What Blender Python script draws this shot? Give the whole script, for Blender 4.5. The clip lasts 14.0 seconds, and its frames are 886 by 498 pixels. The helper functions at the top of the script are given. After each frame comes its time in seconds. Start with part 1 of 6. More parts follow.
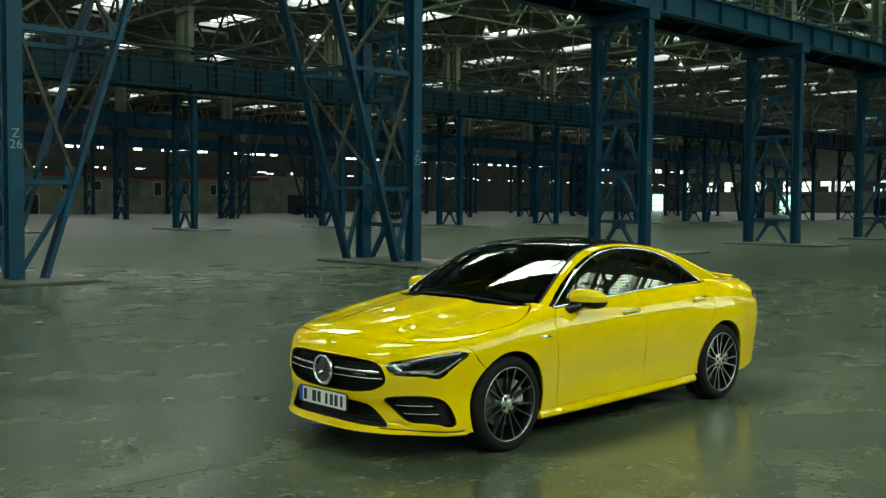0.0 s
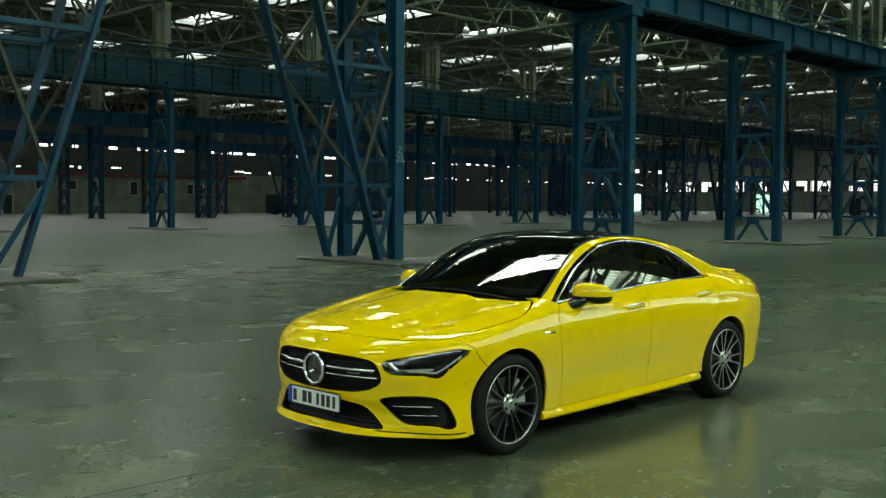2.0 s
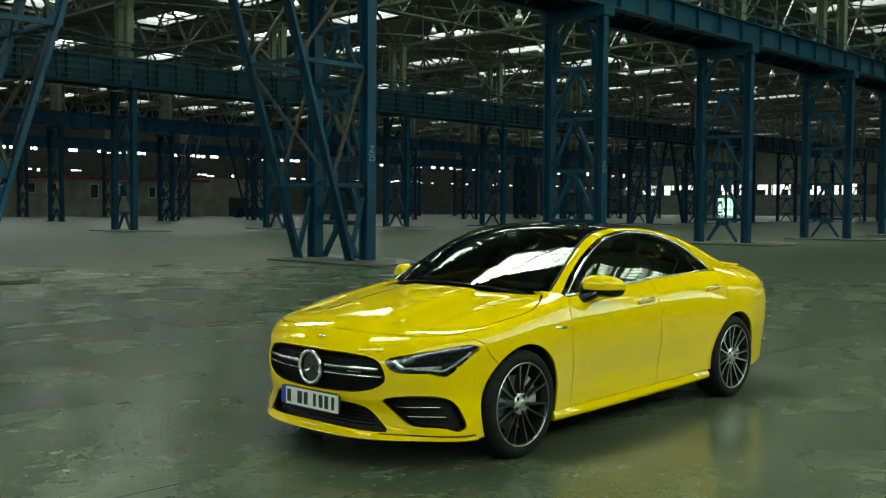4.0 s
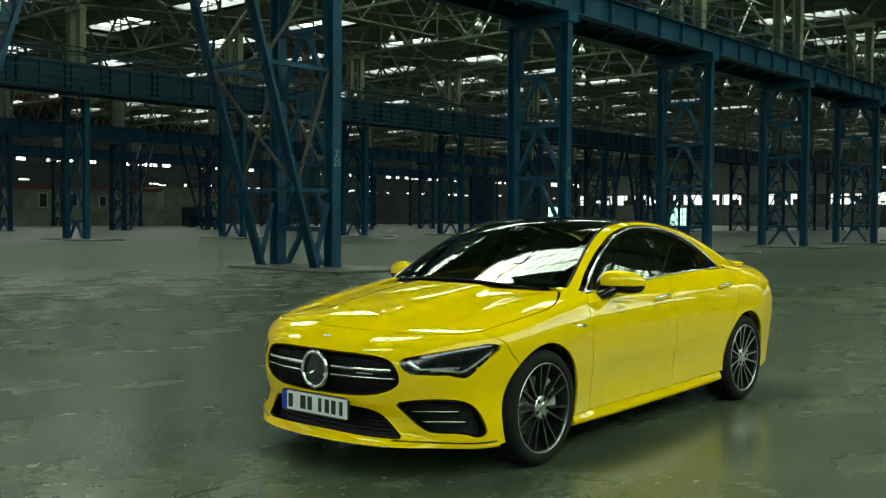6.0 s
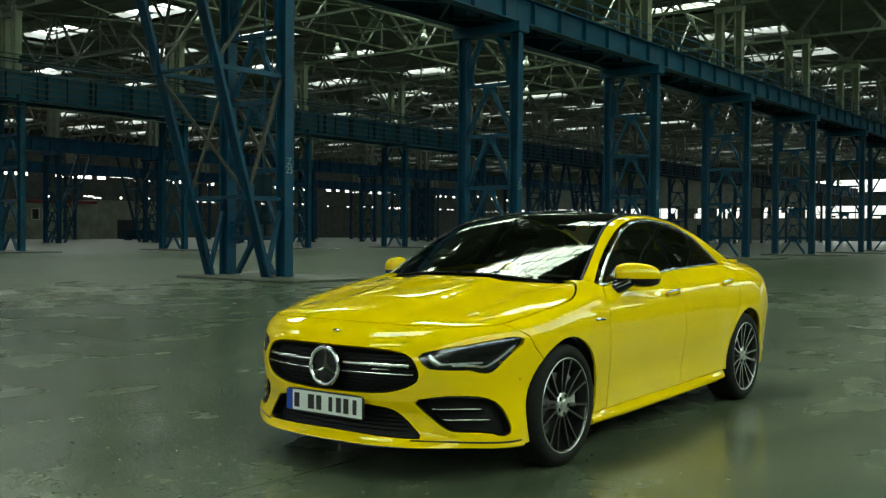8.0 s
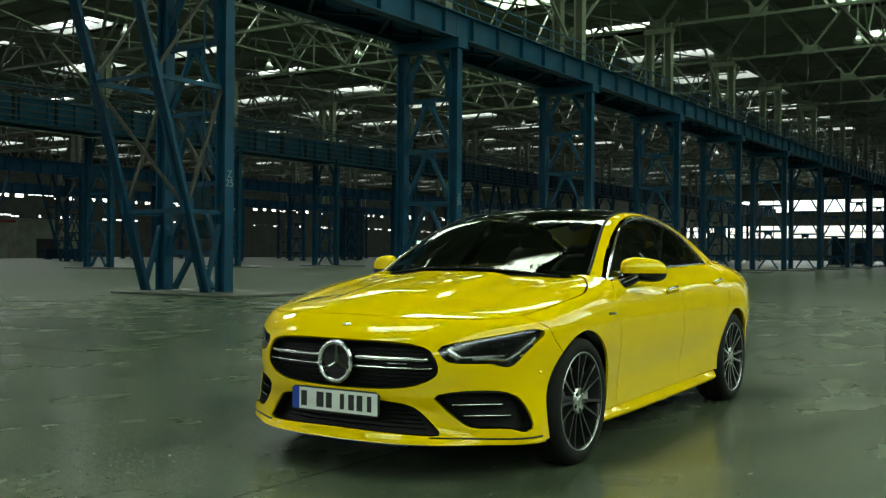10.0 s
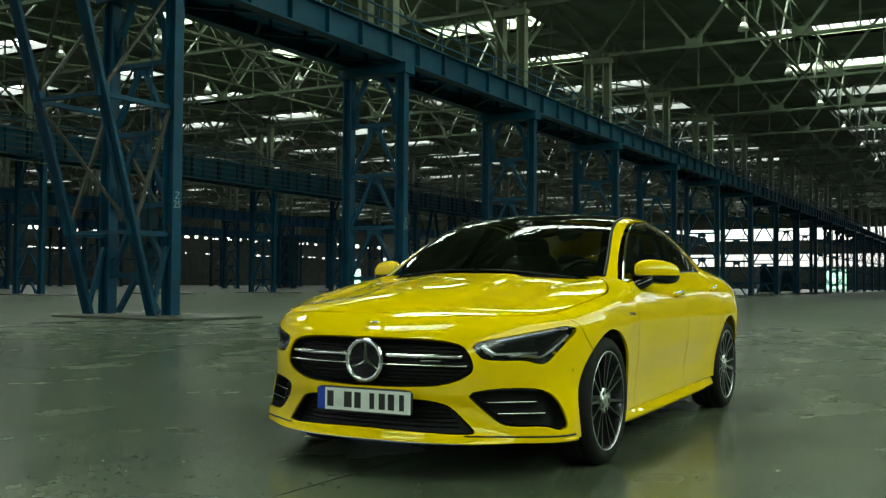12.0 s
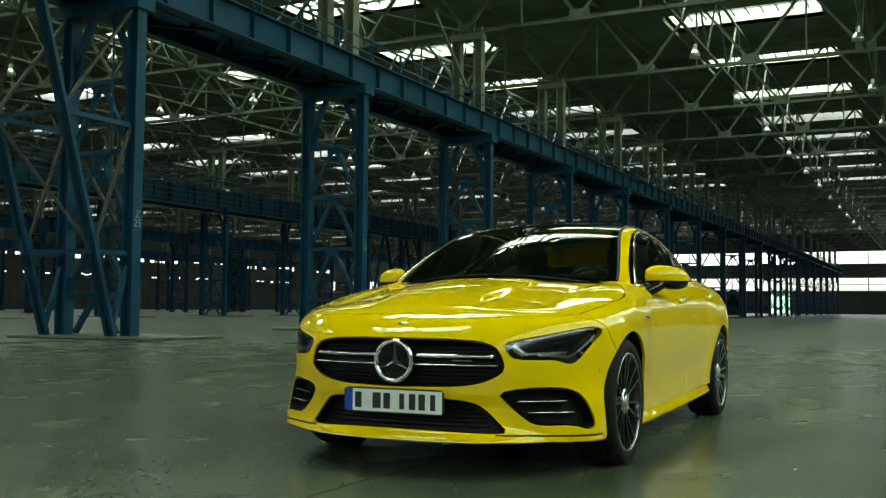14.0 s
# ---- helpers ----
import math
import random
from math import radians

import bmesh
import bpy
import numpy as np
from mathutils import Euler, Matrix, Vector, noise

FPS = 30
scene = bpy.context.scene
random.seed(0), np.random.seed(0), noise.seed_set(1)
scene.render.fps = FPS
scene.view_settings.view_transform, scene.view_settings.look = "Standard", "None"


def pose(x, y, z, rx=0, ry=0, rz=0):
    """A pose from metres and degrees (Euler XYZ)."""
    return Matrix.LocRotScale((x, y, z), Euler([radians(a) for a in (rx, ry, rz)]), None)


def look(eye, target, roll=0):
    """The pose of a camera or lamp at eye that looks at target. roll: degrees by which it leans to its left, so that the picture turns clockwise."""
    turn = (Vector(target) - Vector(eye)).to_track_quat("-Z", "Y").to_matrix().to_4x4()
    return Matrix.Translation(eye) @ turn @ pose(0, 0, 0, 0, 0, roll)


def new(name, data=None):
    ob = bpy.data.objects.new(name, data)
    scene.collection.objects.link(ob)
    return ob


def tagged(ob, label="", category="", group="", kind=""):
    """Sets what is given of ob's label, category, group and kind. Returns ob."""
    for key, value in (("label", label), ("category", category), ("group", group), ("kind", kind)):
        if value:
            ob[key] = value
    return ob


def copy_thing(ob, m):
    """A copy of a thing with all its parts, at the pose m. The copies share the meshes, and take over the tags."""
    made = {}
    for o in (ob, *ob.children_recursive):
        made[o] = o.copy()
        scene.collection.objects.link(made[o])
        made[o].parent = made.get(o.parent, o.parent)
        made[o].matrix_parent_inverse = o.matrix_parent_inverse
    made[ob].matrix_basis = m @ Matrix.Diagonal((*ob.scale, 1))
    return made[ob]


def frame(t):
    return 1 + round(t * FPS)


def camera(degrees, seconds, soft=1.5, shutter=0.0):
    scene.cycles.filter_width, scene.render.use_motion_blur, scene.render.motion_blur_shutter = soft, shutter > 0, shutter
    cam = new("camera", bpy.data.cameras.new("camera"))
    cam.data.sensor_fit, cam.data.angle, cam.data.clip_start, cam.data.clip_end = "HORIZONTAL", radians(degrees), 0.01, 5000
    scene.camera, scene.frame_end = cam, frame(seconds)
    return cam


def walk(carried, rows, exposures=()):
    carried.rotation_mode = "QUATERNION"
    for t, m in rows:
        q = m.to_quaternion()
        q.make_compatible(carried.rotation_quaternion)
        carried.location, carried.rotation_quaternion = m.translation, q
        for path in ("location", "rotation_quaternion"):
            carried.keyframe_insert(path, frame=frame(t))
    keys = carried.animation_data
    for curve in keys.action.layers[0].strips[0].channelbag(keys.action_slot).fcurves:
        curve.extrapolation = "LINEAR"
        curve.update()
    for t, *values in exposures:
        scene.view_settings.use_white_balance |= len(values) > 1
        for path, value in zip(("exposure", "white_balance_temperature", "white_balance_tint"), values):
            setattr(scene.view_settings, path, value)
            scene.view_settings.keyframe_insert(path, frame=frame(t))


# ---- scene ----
# Camera and its walk round the car
cam = camera(48.1, 14.0, 1.35)
PATH = [
    (0, (4.801, 5.423, 1.671), (0.7242, 1.0291, 1.3937), 0.4),
    (0.5, (4.785, 5.379, 1.665), (0.6883, 1.0046, 1.3865), 0.4),
    (1, (4.738, 5.283, 1.647), (0.6185, 0.9300, 1.3683), 0.4),
    (1.5, (4.687, 5.172, 1.624), (0.5418, 0.8427, 1.3465), 0.4),
    (2, (4.644, 5.064, 1.599), (0.4706, 0.7625, 1.3225), 0.4),
    (2.5, (4.612, 4.957, 1.573), (0.4061, 0.6867, 1.2956), 0.4),
    (3, (4.581, 4.836, 1.543), (0.3390, 0.6025, 1.2663), 0.4),
    (5.5, (4.472, 4.189, 1.408), (-0.0007, 0.1941, 1.2100), 0.4),
    (6, (4.458, 4.051, 1.371), (-0.0614, 0.1087, 1.1834), 0.4),
    (6.5, (4.453, 3.919, 1.334), (-0.1167, 0.0348, 1.1574), 0.4),
    (7, (4.453, 3.788, 1.298), (-0.1722, -0.0312, 1.1380), 0.4),
    (7.5, (4.468, 3.665, 1.264), (-0.2184, -0.0794, 1.1299), 0.4),
    (8, (4.490, 3.542, 1.227), (-0.2646, -0.1159, 1.1273), 0.4),
    (10.5, (4.639, 2.958, 1.032), (-0.4326, -0.2466, 1.0998), 0.4),
    (11, (4.690, 2.846, 0.991), (-0.4366, -0.2689, 1.1081), 0.4),
    (11.5, (4.738, 2.739, 0.952), (-0.4383, -0.2906, 1.1137), 0.4),
    (12, (4.787, 2.637, 0.915), (-0.4350, -0.3108, 1.1178), 0.4),
    (12.5, (4.843, 2.543, 0.880), (-0.4222, -0.3245, 1.1232), 0.4),
    (13, (4.898, 2.456, 0.848), (-0.4060, -0.3333, 1.1316), 0.4),
    (13.5, (4.953, 2.380, 0.821), (-0.3847, -0.3401, 1.1423), 0.4),
    (14, (5.000, 2.315, 0.799), (-0.3624, -0.3532, 1.1525), 0.4),
]
walk(cam, [(t, look(eye, target, roll)) for t, eye, target, roll in PATH], exposures=[(0, 2.47, 6500, 2.0), (14, 2.47, 6500, 2.0)])

# ---- world and light ----
world = bpy.data.worlds.new("overcast_sky")
scene.world = world
world.use_nodes = True
wn = world.node_tree
wn.nodes.clear()
w_out = wn.nodes.new("ShaderNodeOutputWorld")
w_bg = wn.nodes.new("ShaderNodeBackground")
w_sky = wn.nodes.new("ShaderNodeTexSky")
w_sky.sky_type = "NISHITA"
w_sky.sun_disc = False
w_sky.sun_elevation = radians(48)
w_sky.sun_rotation = radians(200)
w_sky.dust_density = 4.0
w_bg.inputs["Strength"].default_value = 0.15
w_hue = wn.nodes.new("ShaderNodeHueSaturation")
w_hue.inputs["Saturation"].default_value = 0.25
wn.links.new(w_sky.outputs["Color"], w_hue.inputs["Color"])
w_tint = wn.nodes.new("ShaderNodeMix")
w_tint.data_type, w_tint.blend_type = "RGBA", "MULTIPLY"
w_tint.inputs[0].default_value = 1.0
w_tint.inputs[7].default_value = (0.955, 1.0, 0.99, 1)
wn.links.new(w_hue.outputs["Color"], w_tint.inputs[6])
wn.links.new(w_tint.outputs[2], w_bg.inputs["Color"])
wn.links.new(w_bg.outputs["Background"], w_out.inputs["Surface"])
sun_data = bpy.data.lights.new("overcast_sun", "SUN")
sun_data.energy = 0.6
sun_data.angle = radians(25)
sun_data.color = (1.0, 0.97, 0.9)
sun = new("overcast_sun", sun_data)
sun.matrix_world = look((0, 0, 60), (12, 33, 0))

# ---- plan of the hall ----
BAY = 10.73             # bay length along x
X0 = -2.50              # x of column line 26
ROW = 31.7              # distance of the column rows along y
ROWS_Y = [-16.33 - ROW * i for i in range(4)]   # middles of the column rows seen by the camera
LEG = 1.1               # half distance of a column's two legs
GIRDER_Z = 8.4          # underside of the crane girders
CHORD_Z = 13.1          # bottom chord of the roof trusses
ROOF_Z = 17.0           # underside of the roof deck
END_X = -220.0          # far end wall
BACK_X = 28.0           # wall behind the camera
SIDE_Y = ROWS_Y[0] + ROW + 2.0      # wall of the near side
FAR_Y = ROWS_Y[0] - 4 * ROW          # far side wall


def col_x(n):
    """x of the column line that is n bays on from line 26."""
    return X0 - BAY * n


SKY_W, SKY_L = 3.4, 8.0     # skylight opening along x and y


def nave_mid(i):
    return ROWS_Y[0] + ROW / 2 - ROW * i


def skylight_ys(i):
    """Middles in y of the two skylights of a bay of nave i."""
    return [nave_mid(i) - 6.45, nave_mid(i) + (13.9 if i == 0 else 6.45)]


def skylight_long(i, y):
    """Length in y of a skylight: short ones along the near edge of nave 0."""
    return 3.3 if i == 0 and y > nave_mid(0) else SKY_L


def skylight_wide(i, y):
    """Width in x of a skylight: the near edge of nave 0 is glazed almost without a break."""
    return 5.2 if i == 0 and y > nave_mid(0) else SKY_W


def skylight_steps(i, y):
    """Offsets in x of the skylights of one bay: the near side of nave 0 has two a bay, close together."""
    return (BAY / 4, BAY * 3 / 4) if i == 0 and y > nave_mid(0) else (BAY / 2,)


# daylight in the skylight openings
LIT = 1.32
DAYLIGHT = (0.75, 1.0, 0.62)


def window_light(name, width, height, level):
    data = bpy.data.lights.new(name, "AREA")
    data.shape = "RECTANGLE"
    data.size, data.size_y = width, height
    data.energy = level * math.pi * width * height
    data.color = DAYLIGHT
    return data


pane_lights = {SKY_W: window_light("skylight_daylight", SKY_W - 0.1, SKY_L - 0.1, LIT), 5.2: window_light("skylight_daylight", 5.1, 3.2, LIT)}
for i, first, last in ((0, -2, 7), (1, 0, 6)):
    for n in range(first, last):
        for y in skylight_ys(i):
            for step in skylight_steps(i, y):
                lamp = new("skylight_daylight", pane_lights[skylight_wide(i, y)])
                lamp.matrix_world = pose(col_x(n) - step, y, ROOF_Z + 0.75)
# unseen window bands of near side and back wall, added to brighten the car
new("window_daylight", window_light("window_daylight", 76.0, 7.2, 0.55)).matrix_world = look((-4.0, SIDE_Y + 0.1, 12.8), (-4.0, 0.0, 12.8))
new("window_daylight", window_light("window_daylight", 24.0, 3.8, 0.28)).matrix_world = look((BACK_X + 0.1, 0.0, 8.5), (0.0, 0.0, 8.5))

# ---- materials ----
def mat(name, color, rough=0.5, metal=0.0, coat=0.0, spread=0.25, scale=3.0, bump=0.0, bump_scale=40.0, stain=None, stain_amount=0.4, stain_scale=0.6, spec=0.5):
    """A painted or plain surface: two scales of tone, a stain colour in cloudy patches, fine relief."""
    m = bpy.data.materials.new(name)
    m.use_nodes = True
    nt = m.node_tree
    b = nt.nodes["Principled BSDF"]
    co = nt.nodes.new("ShaderNodeTexCoord")
    fine = nt.nodes.new("ShaderNodeTexNoise")
    fine.inputs["Scale"].default_value = scale
    fine.inputs["Detail"].default_value = 8
    nt.links.new(co.outputs["Object"], fine.inputs["Vector"])
    ramp = nt.nodes.new("ShaderNodeValToRGB")
    lo = [max(0.0, c * (1 - spread)) for c in color]
    hi = [min(1.0, c * (1 + spread)) for c in color]
    ramp.color_ramp.elements[0].position, ramp.color_ramp.elements[1].position = 0.3, 0.7
    ramp.color_ramp.elements[0].color, ramp.color_ramp.elements[1].color = (*lo, 1), (*hi, 1)
    nt.links.new(fine.outputs["Fac"], ramp.inputs["Fac"])
    out = ramp.outputs["Color"]
    if stain:
        big = nt.nodes.new("ShaderNodeTexNoise")
        big.inputs["Scale"].default_value = stain_scale
        big.inputs["Detail"].default_value = 6
        nt.links.new(co.outputs["Object"], big.inputs["Vector"])
        mask = nt.nodes.new("ShaderNodeMapRange")
        mask.inputs["From Min"].default_value, mask.inputs["From Max"].default_value = 0.52, 0.72
        mask.inputs["To Max"].default_value = stain_amount
        nt.links.new(big.outputs["Fac"], mask.inputs["Value"])
        mix = nt.nodes.new("ShaderNodeMix")
        mix.data_type = "RGBA"
        nt.links.new(mask.outputs["Result"], mix.inputs["Factor"])
        nt.links.new(out, mix.inputs[6])
        mix.inputs[7].default_value = (*stain, 1)
        out = mix.outputs[2]
    nt.links.new(out, b.inputs["Base Color"])
    b.inputs["Roughness"].default_value = rough
    b.inputs["Metallic"].default_value = metal
    b.inputs["Coat Weight"].default_value = coat
    b.inputs["Coat Roughness"].default_value = 0.03
    b.inputs["Specular IOR Level"].default_value = spec
    if bump:
        nb = nt.nodes.new("ShaderNodeTexNoise")
        nb.inputs["Scale"].default_value = bump_scale
        nb.inputs["Detail"].default_value = 4
        nt.links.new(co.outputs["Object"], nb.inputs["Vector"])
        bn = nt.nodes.new("ShaderNodeBump")
        bn.inputs["Strength"].default_value = bump
        bn.inputs["Distance"].default_value = 0.01
        nt.links.new(nb.outputs["Fac"], bn.inputs["Height"])
        nt.links.new(bn.outputs["Normal"], b.inputs["Normal"])
    return m


def floor_material():
    """Old power-floated concrete: cloudy grey-green, worn glossy patches, thin cracks, casting joints."""
    m = bpy.data.materials.new("worn_concrete_floor")
    m.use_nodes = True
    nt = m.node_tree
    b = nt.nodes["Principled BSDF"]
    L = nt.links.new
    geo = nt.nodes.new("ShaderNodeNewGeometry")

    def tex(scale, detail=6, stretch=None, distortion=0.0):
        n = nt.nodes.new("ShaderNodeTexNoise")
        n.inputs["Scale"].default_value = scale
        n.inputs["Detail"].default_value = detail
        n.inputs["Distortion"].default_value = distortion
        if stretch:
            mp = nt.nodes.new("ShaderNodeMapping")
            mp.inputs["Scale"].default_value = stretch
            L(geo.outputs["Position"], mp.inputs["Vector"])
            L(mp.outputs["Vector"], n.inputs["Vector"])
        else:
            L(geo.outputs["Position"], n.inputs["Vector"])
        return n.outputs["Fac"]

    def ranged(value, a, z, lo=0.0, hi=1.0):
        n = nt.nodes.new("ShaderNodeMapRange")
        for key, v in (("From Min", a), ("From Max", z), ("To Min", lo), ("To Max", hi)):
            n.inputs[key].default_value = v
        L(value, n.inputs["Value"])
        return n.outputs["Result"]

    def blend(fac, a, c, mode="MIX"):
        n = nt.nodes.new("ShaderNodeMix")
        n.data_type, n.blend_type = "RGBA", mode
        L(fac, n.inputs["Factor"])
        for v, s in ((a, 6), (c, 7)):
            if isinstance(v, tuple):
                n.inputs[s].default_value = (*v, 1)
            else:
                L(v, n.inputs[s])
        return n.outputs[2]

    def times(a, c):
        n = nt.nodes.new("ShaderNodeMath")
        n.operation = "MULTIPLY"
        L(a, n.inputs[0])
        if isinstance(c, float):
            n.inputs[1].default_value = c
        else:
            L(c, n.inputs[1])
        return n.outputs[0]

    # scuffed round the car; painted darker and plain farther off for dimmer light
    span = nt.nodes.new("ShaderNodeVectorMath")
    span.operation = "DISTANCE"
    span.inputs[1].default_value = (0.5, -1.0, 0.0)
    L(geo.outputs["Position"], span.inputs[0])
    near_car = ranged(span.outputs["Value"], 6.0, 26.0, 1.0, 0.0)
    half_near_car = ranged(span.outputs["Value"], 7.0, 34.0, 1.0, 0.25)
    base = blend(ranged(tex(0.22, 5), 0.3, 0.7), (0.043, 0.060, 0.039), (0.063, 0.083, 0.053))
    base = blend(times(ranged(tex(1.6, 5, None, 0.4), 0.35, 0.75, 0.0, 0.65), half_near_car), base, (0.054, 0.068, 0.046))
    # swept pale streaks, dull stains, scuffs both ways; the pale ones also brighten the near floor
    base = blend(times(ranged(tex(0.8, 6, (0.3, 1.3, 1.0), 0.4), 0.5, 0.75, 0.0, 0.6), half_near_car), base, (0.146, 0.165, 0.108))
    base = blend(times(ranged(tex(0.5, 6, (1.6, 0.4, 1.0), 0.4), 0.52, 0.75, 0.0, 0.6), half_near_car), base, (0.048, 0.062, 0.042))
    base = blend(ranged(tex(0.11, 4), 0.5, 0.75, 0.0, 0.35), base, (0.056, 0.068, 0.048))
    base = blend(times(ranged(tex(0.33, 6, None, 0.4), 0.6, 0.78, 0.0, 0.7), half_near_car), base, (0.180, 0.195, 0.126))
    base = blend(times(ranged(tex(2.2, 5, (6.0, 0.5, 1.0), 0.3), 0.54, 0.72, 0.0, 0.6), near_car), base, (0.033, 0.042, 0.029))
    base = blend(times(ranged(tex(2.2, 5, (0.5, 5.0, 1.0), 0.3), 0.5, 0.8, 0.0, 0.45), near_car), base, (0.140, 0.155, 0.103))
    base = blend(times(ranged(tex(3.2, 8, None, 0.6), 0.42, 0.66, 0.0, 0.6), near_car), base, (0.048, 0.060, 0.041))
    base = blend(times(ranged(tex(1.1, 8, None, 0.8), 0.5, 0.7, 0.0, 0.5), near_car), base, (0.150, 0.165, 0.106))
    base = blend(times(ranged(tex(7.0, 6, None, 0.3), 0.42, 0.68, 0.0, 0.5), near_car), base, (0.048, 0.058, 0.039))
    base = blend(times(ranged(tex(2.2, 10, None, 0.2), 0.40, 0.70, 0.0, 0.55), near_car), base, (0.040, 0.052, 0.036))
    base = blend(times(ranged(tex(1.4, 10, None, 0.2), 0.50, 0.74, 0.0, 0.55), near_car), base, (0.175, 0.190, 0.126))
    base = blend(times(ranged(tex(16.0, 8, None, 0.3), 0.42, 0.76, 0.0, 0.5), near_car), base, (0.130, 0.145, 0.097))
    specks = ranged(tex(20.0, 3), 0.66, 0.71, 0.0, 0.9)
    base = blend(times(times(specks, ranged(tex(0.4, 4), 0.43, 0.56)), near_car), base, (0.020, 0.023, 0.017))
    # hairline cracks
    vor = nt.nodes.new("ShaderNodeTexVoronoi")
    vor.feature = "DISTANCE_TO_EDGE"
    vor.inputs["Scale"].default_value = 0.22
    warp = nt.nodes.new("ShaderNodeTexNoise")
    warp.inputs["Scale"].default_value = 0.8
    warp.inputs["Detail"].default_value = 5
    L(geo.outputs["Position"], warp.inputs["Vector"])
    addv = nt.nodes.new("ShaderNodeVectorMath")
    addv.operation = "MULTIPLY_ADD"
    addv.inputs[1].default_value = (0.9, 0.9, 0.0)
    L(warp.outputs["Color"], addv.inputs[0])
    L(geo.outputs["Position"], addv.inputs[2])
    L(addv.outputs[0], vor.inputs["Vector"])
    crack = ranged(vor.outputs["Distance"], 0.0, 0.0022, 0.7, 0.0)
    crack = times(times(crack, ranged(tex(0.25, 2), 0.45, 0.55)), near_car)
    base = blend(crack, base, (0.030, 0.030, 0.023))
    L(base, b.inputs["Base Color"])
    # burnished and dull patches: gloss broken by wear near the car, cut farther off to darken the floor
    fresh = ranged(tex(1.1, 5, (0.7, 1.0, 1.0), 0.2), 0.3, 0.7, 0.18, 0.31)
    far_rough = nt.nodes.new("ShaderNodeMix")
    far_rough.inputs[2].default_value = 0.31
    L(near_car, far_rough.inputs[0])
    L(fresh, far_rough.inputs[3])
    L(far_rough.outputs[0], b.inputs["Roughness"])
    L(ranged(near_car, 0.0, 1.0, 0.13, 0.31), b.inputs["Specular IOR Level"])
    return m


def tinted_pane(name, tint):
    """Clear wired glass, tinted, with a faint gloss."""
    m = bpy.data.materials.new(name)
    m.use_nodes = True
    nt = m.node_tree
    nt.nodes.clear()
    out = nt.nodes.new("ShaderNodeOutputMaterial")
    mix = nt.nodes.new("ShaderNodeMixShader")
    clear = nt.nodes.new("ShaderNodeBsdfTransparent")
    clear.inputs["Color"].default_value = (*tint, 1)
    dull = nt.nodes.new("ShaderNodeBsdfTranslucent")
    dull.inputs["Color"].default_value = (*tint, 1)
    noise = nt.nodes.new("ShaderNodeTexNoise")
    noise.inputs["Scale"].default_value = 2.0
    nt.links.new(noise.outputs["Fac"], mix.inputs["Fac"])
    nt.links.new(clear.outputs["BSDF"], mix.inputs[1])
    nt.links.new(dull.outputs["BSDF"], mix.inputs[2])
    nt.links.new(mix.outputs["Shader"], out.inputs["Surface"])
    return m


GREEN_GLASS = tinted_pane("wired_green_glass", (0.60, 0.88, 0.74))
FLOOR = floor_material()
BLUE = mat("blue_steel_paint", (0.0016, 0.040, 0.083), 0.5, spread=0.28, scale=1.4, bump=0.15, bump_scale=18, stain=(0.010, 0.028, 0.045), stain_amount=0.5, stain_scale=0.9, spec=0.25)
BLUE_DARK = mat("dusty_blue_steel_paint", (0.004, 0.023, 0.036), 0.6, spread=0.25, scale=1.2, stain=(0.02, 0.025, 0.022), stain_amount=0.5, stain_scale=0.7, spec=0.2)
RUST = mat("brown_primed_steel", (0.026, 0.025, 0.019), 0.6, spread=0.3, scale=4)
TRUSS = mat("grey_truss_paint", (0.098, 0.115, 0.088), 0.6, spread=0.25, scale=1.5, stain=(0.065, 0.062, 0.045), stain_amount=0.5)
DECK = mat("dull_roof_deck", (0.15, 0.168, 0.128), 0.8, spread=0.25, scale=0.6, stain=(0.05, 0.045, 0.035), stain_amount=0.6, stain_scale=0.2)
CURB = mat("white_skylight_upstand", (0.7, 0.7, 0.62), 0.6, spread=0.1, scale=2, stain=(0.4, 0.33, 0.2), stain_amount=0.5)
CONCRETE = mat("old_concrete", (0.26, 0.26, 0.22), 0.8, spread=0.25, scale=1.2, bump=0.3, bump_scale=12, stain=(0.13, 0.12, 0.1), stain_amount=0.6)
POST = mat("pale_post_paint", (0.155, 0.17, 0.13), 0.65, spread=0.2, scale=1.5, stain=(0.1, 0.08, 0.06), stain_amount=0.5)
PLINTH = mat("dirty_plinth_concrete", (0.05, 0.055, 0.045), 0.75, spread=0.35, scale=2.5, bump=0.3, bump_scale=15, stain=(0.05, 0.05, 0.045), stain_amount=0.6)
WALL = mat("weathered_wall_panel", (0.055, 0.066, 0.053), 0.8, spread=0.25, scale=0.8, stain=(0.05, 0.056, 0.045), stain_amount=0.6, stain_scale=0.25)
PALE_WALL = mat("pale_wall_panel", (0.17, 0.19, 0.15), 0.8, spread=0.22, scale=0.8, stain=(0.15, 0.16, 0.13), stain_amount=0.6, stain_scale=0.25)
SHED_WALL = mat("cream_shed_render", (0.25, 0.275, 0.20), 0.8, spread=0.25, scale=0.7, stain=(0.17, 0.165, 0.12), stain_amount=0.6, stain_scale=0.4)
SHED_RED = mat("dull_red_fascia", (0.2, 0.035, 0.03), 0.6, spread=0.25, scale=2)
DARK = mat("dark_opening", (0.02, 0.022, 0.02), 0.5, spread=0.3, scale=2)
WHITE_MARK = mat("faded_stencil_paint", (0.17, 0.23, 0.25), 0.6, spread=0.25, scale=25)
ALU = mat("spun_aluminium", (0.75, 0.75, 0.72), 0.28, metal=1.0, spread=0.08, scale=6)
JOINT = mat("dark_joint_filler", (0.03, 0.032, 0.027), 0.85, spread=0.4, scale=8, spec=0.1)
GROUND = mat("pale_yard_concrete", (0.3, 0.3, 0.27), 0.9, spread=0.2, scale=0.3)
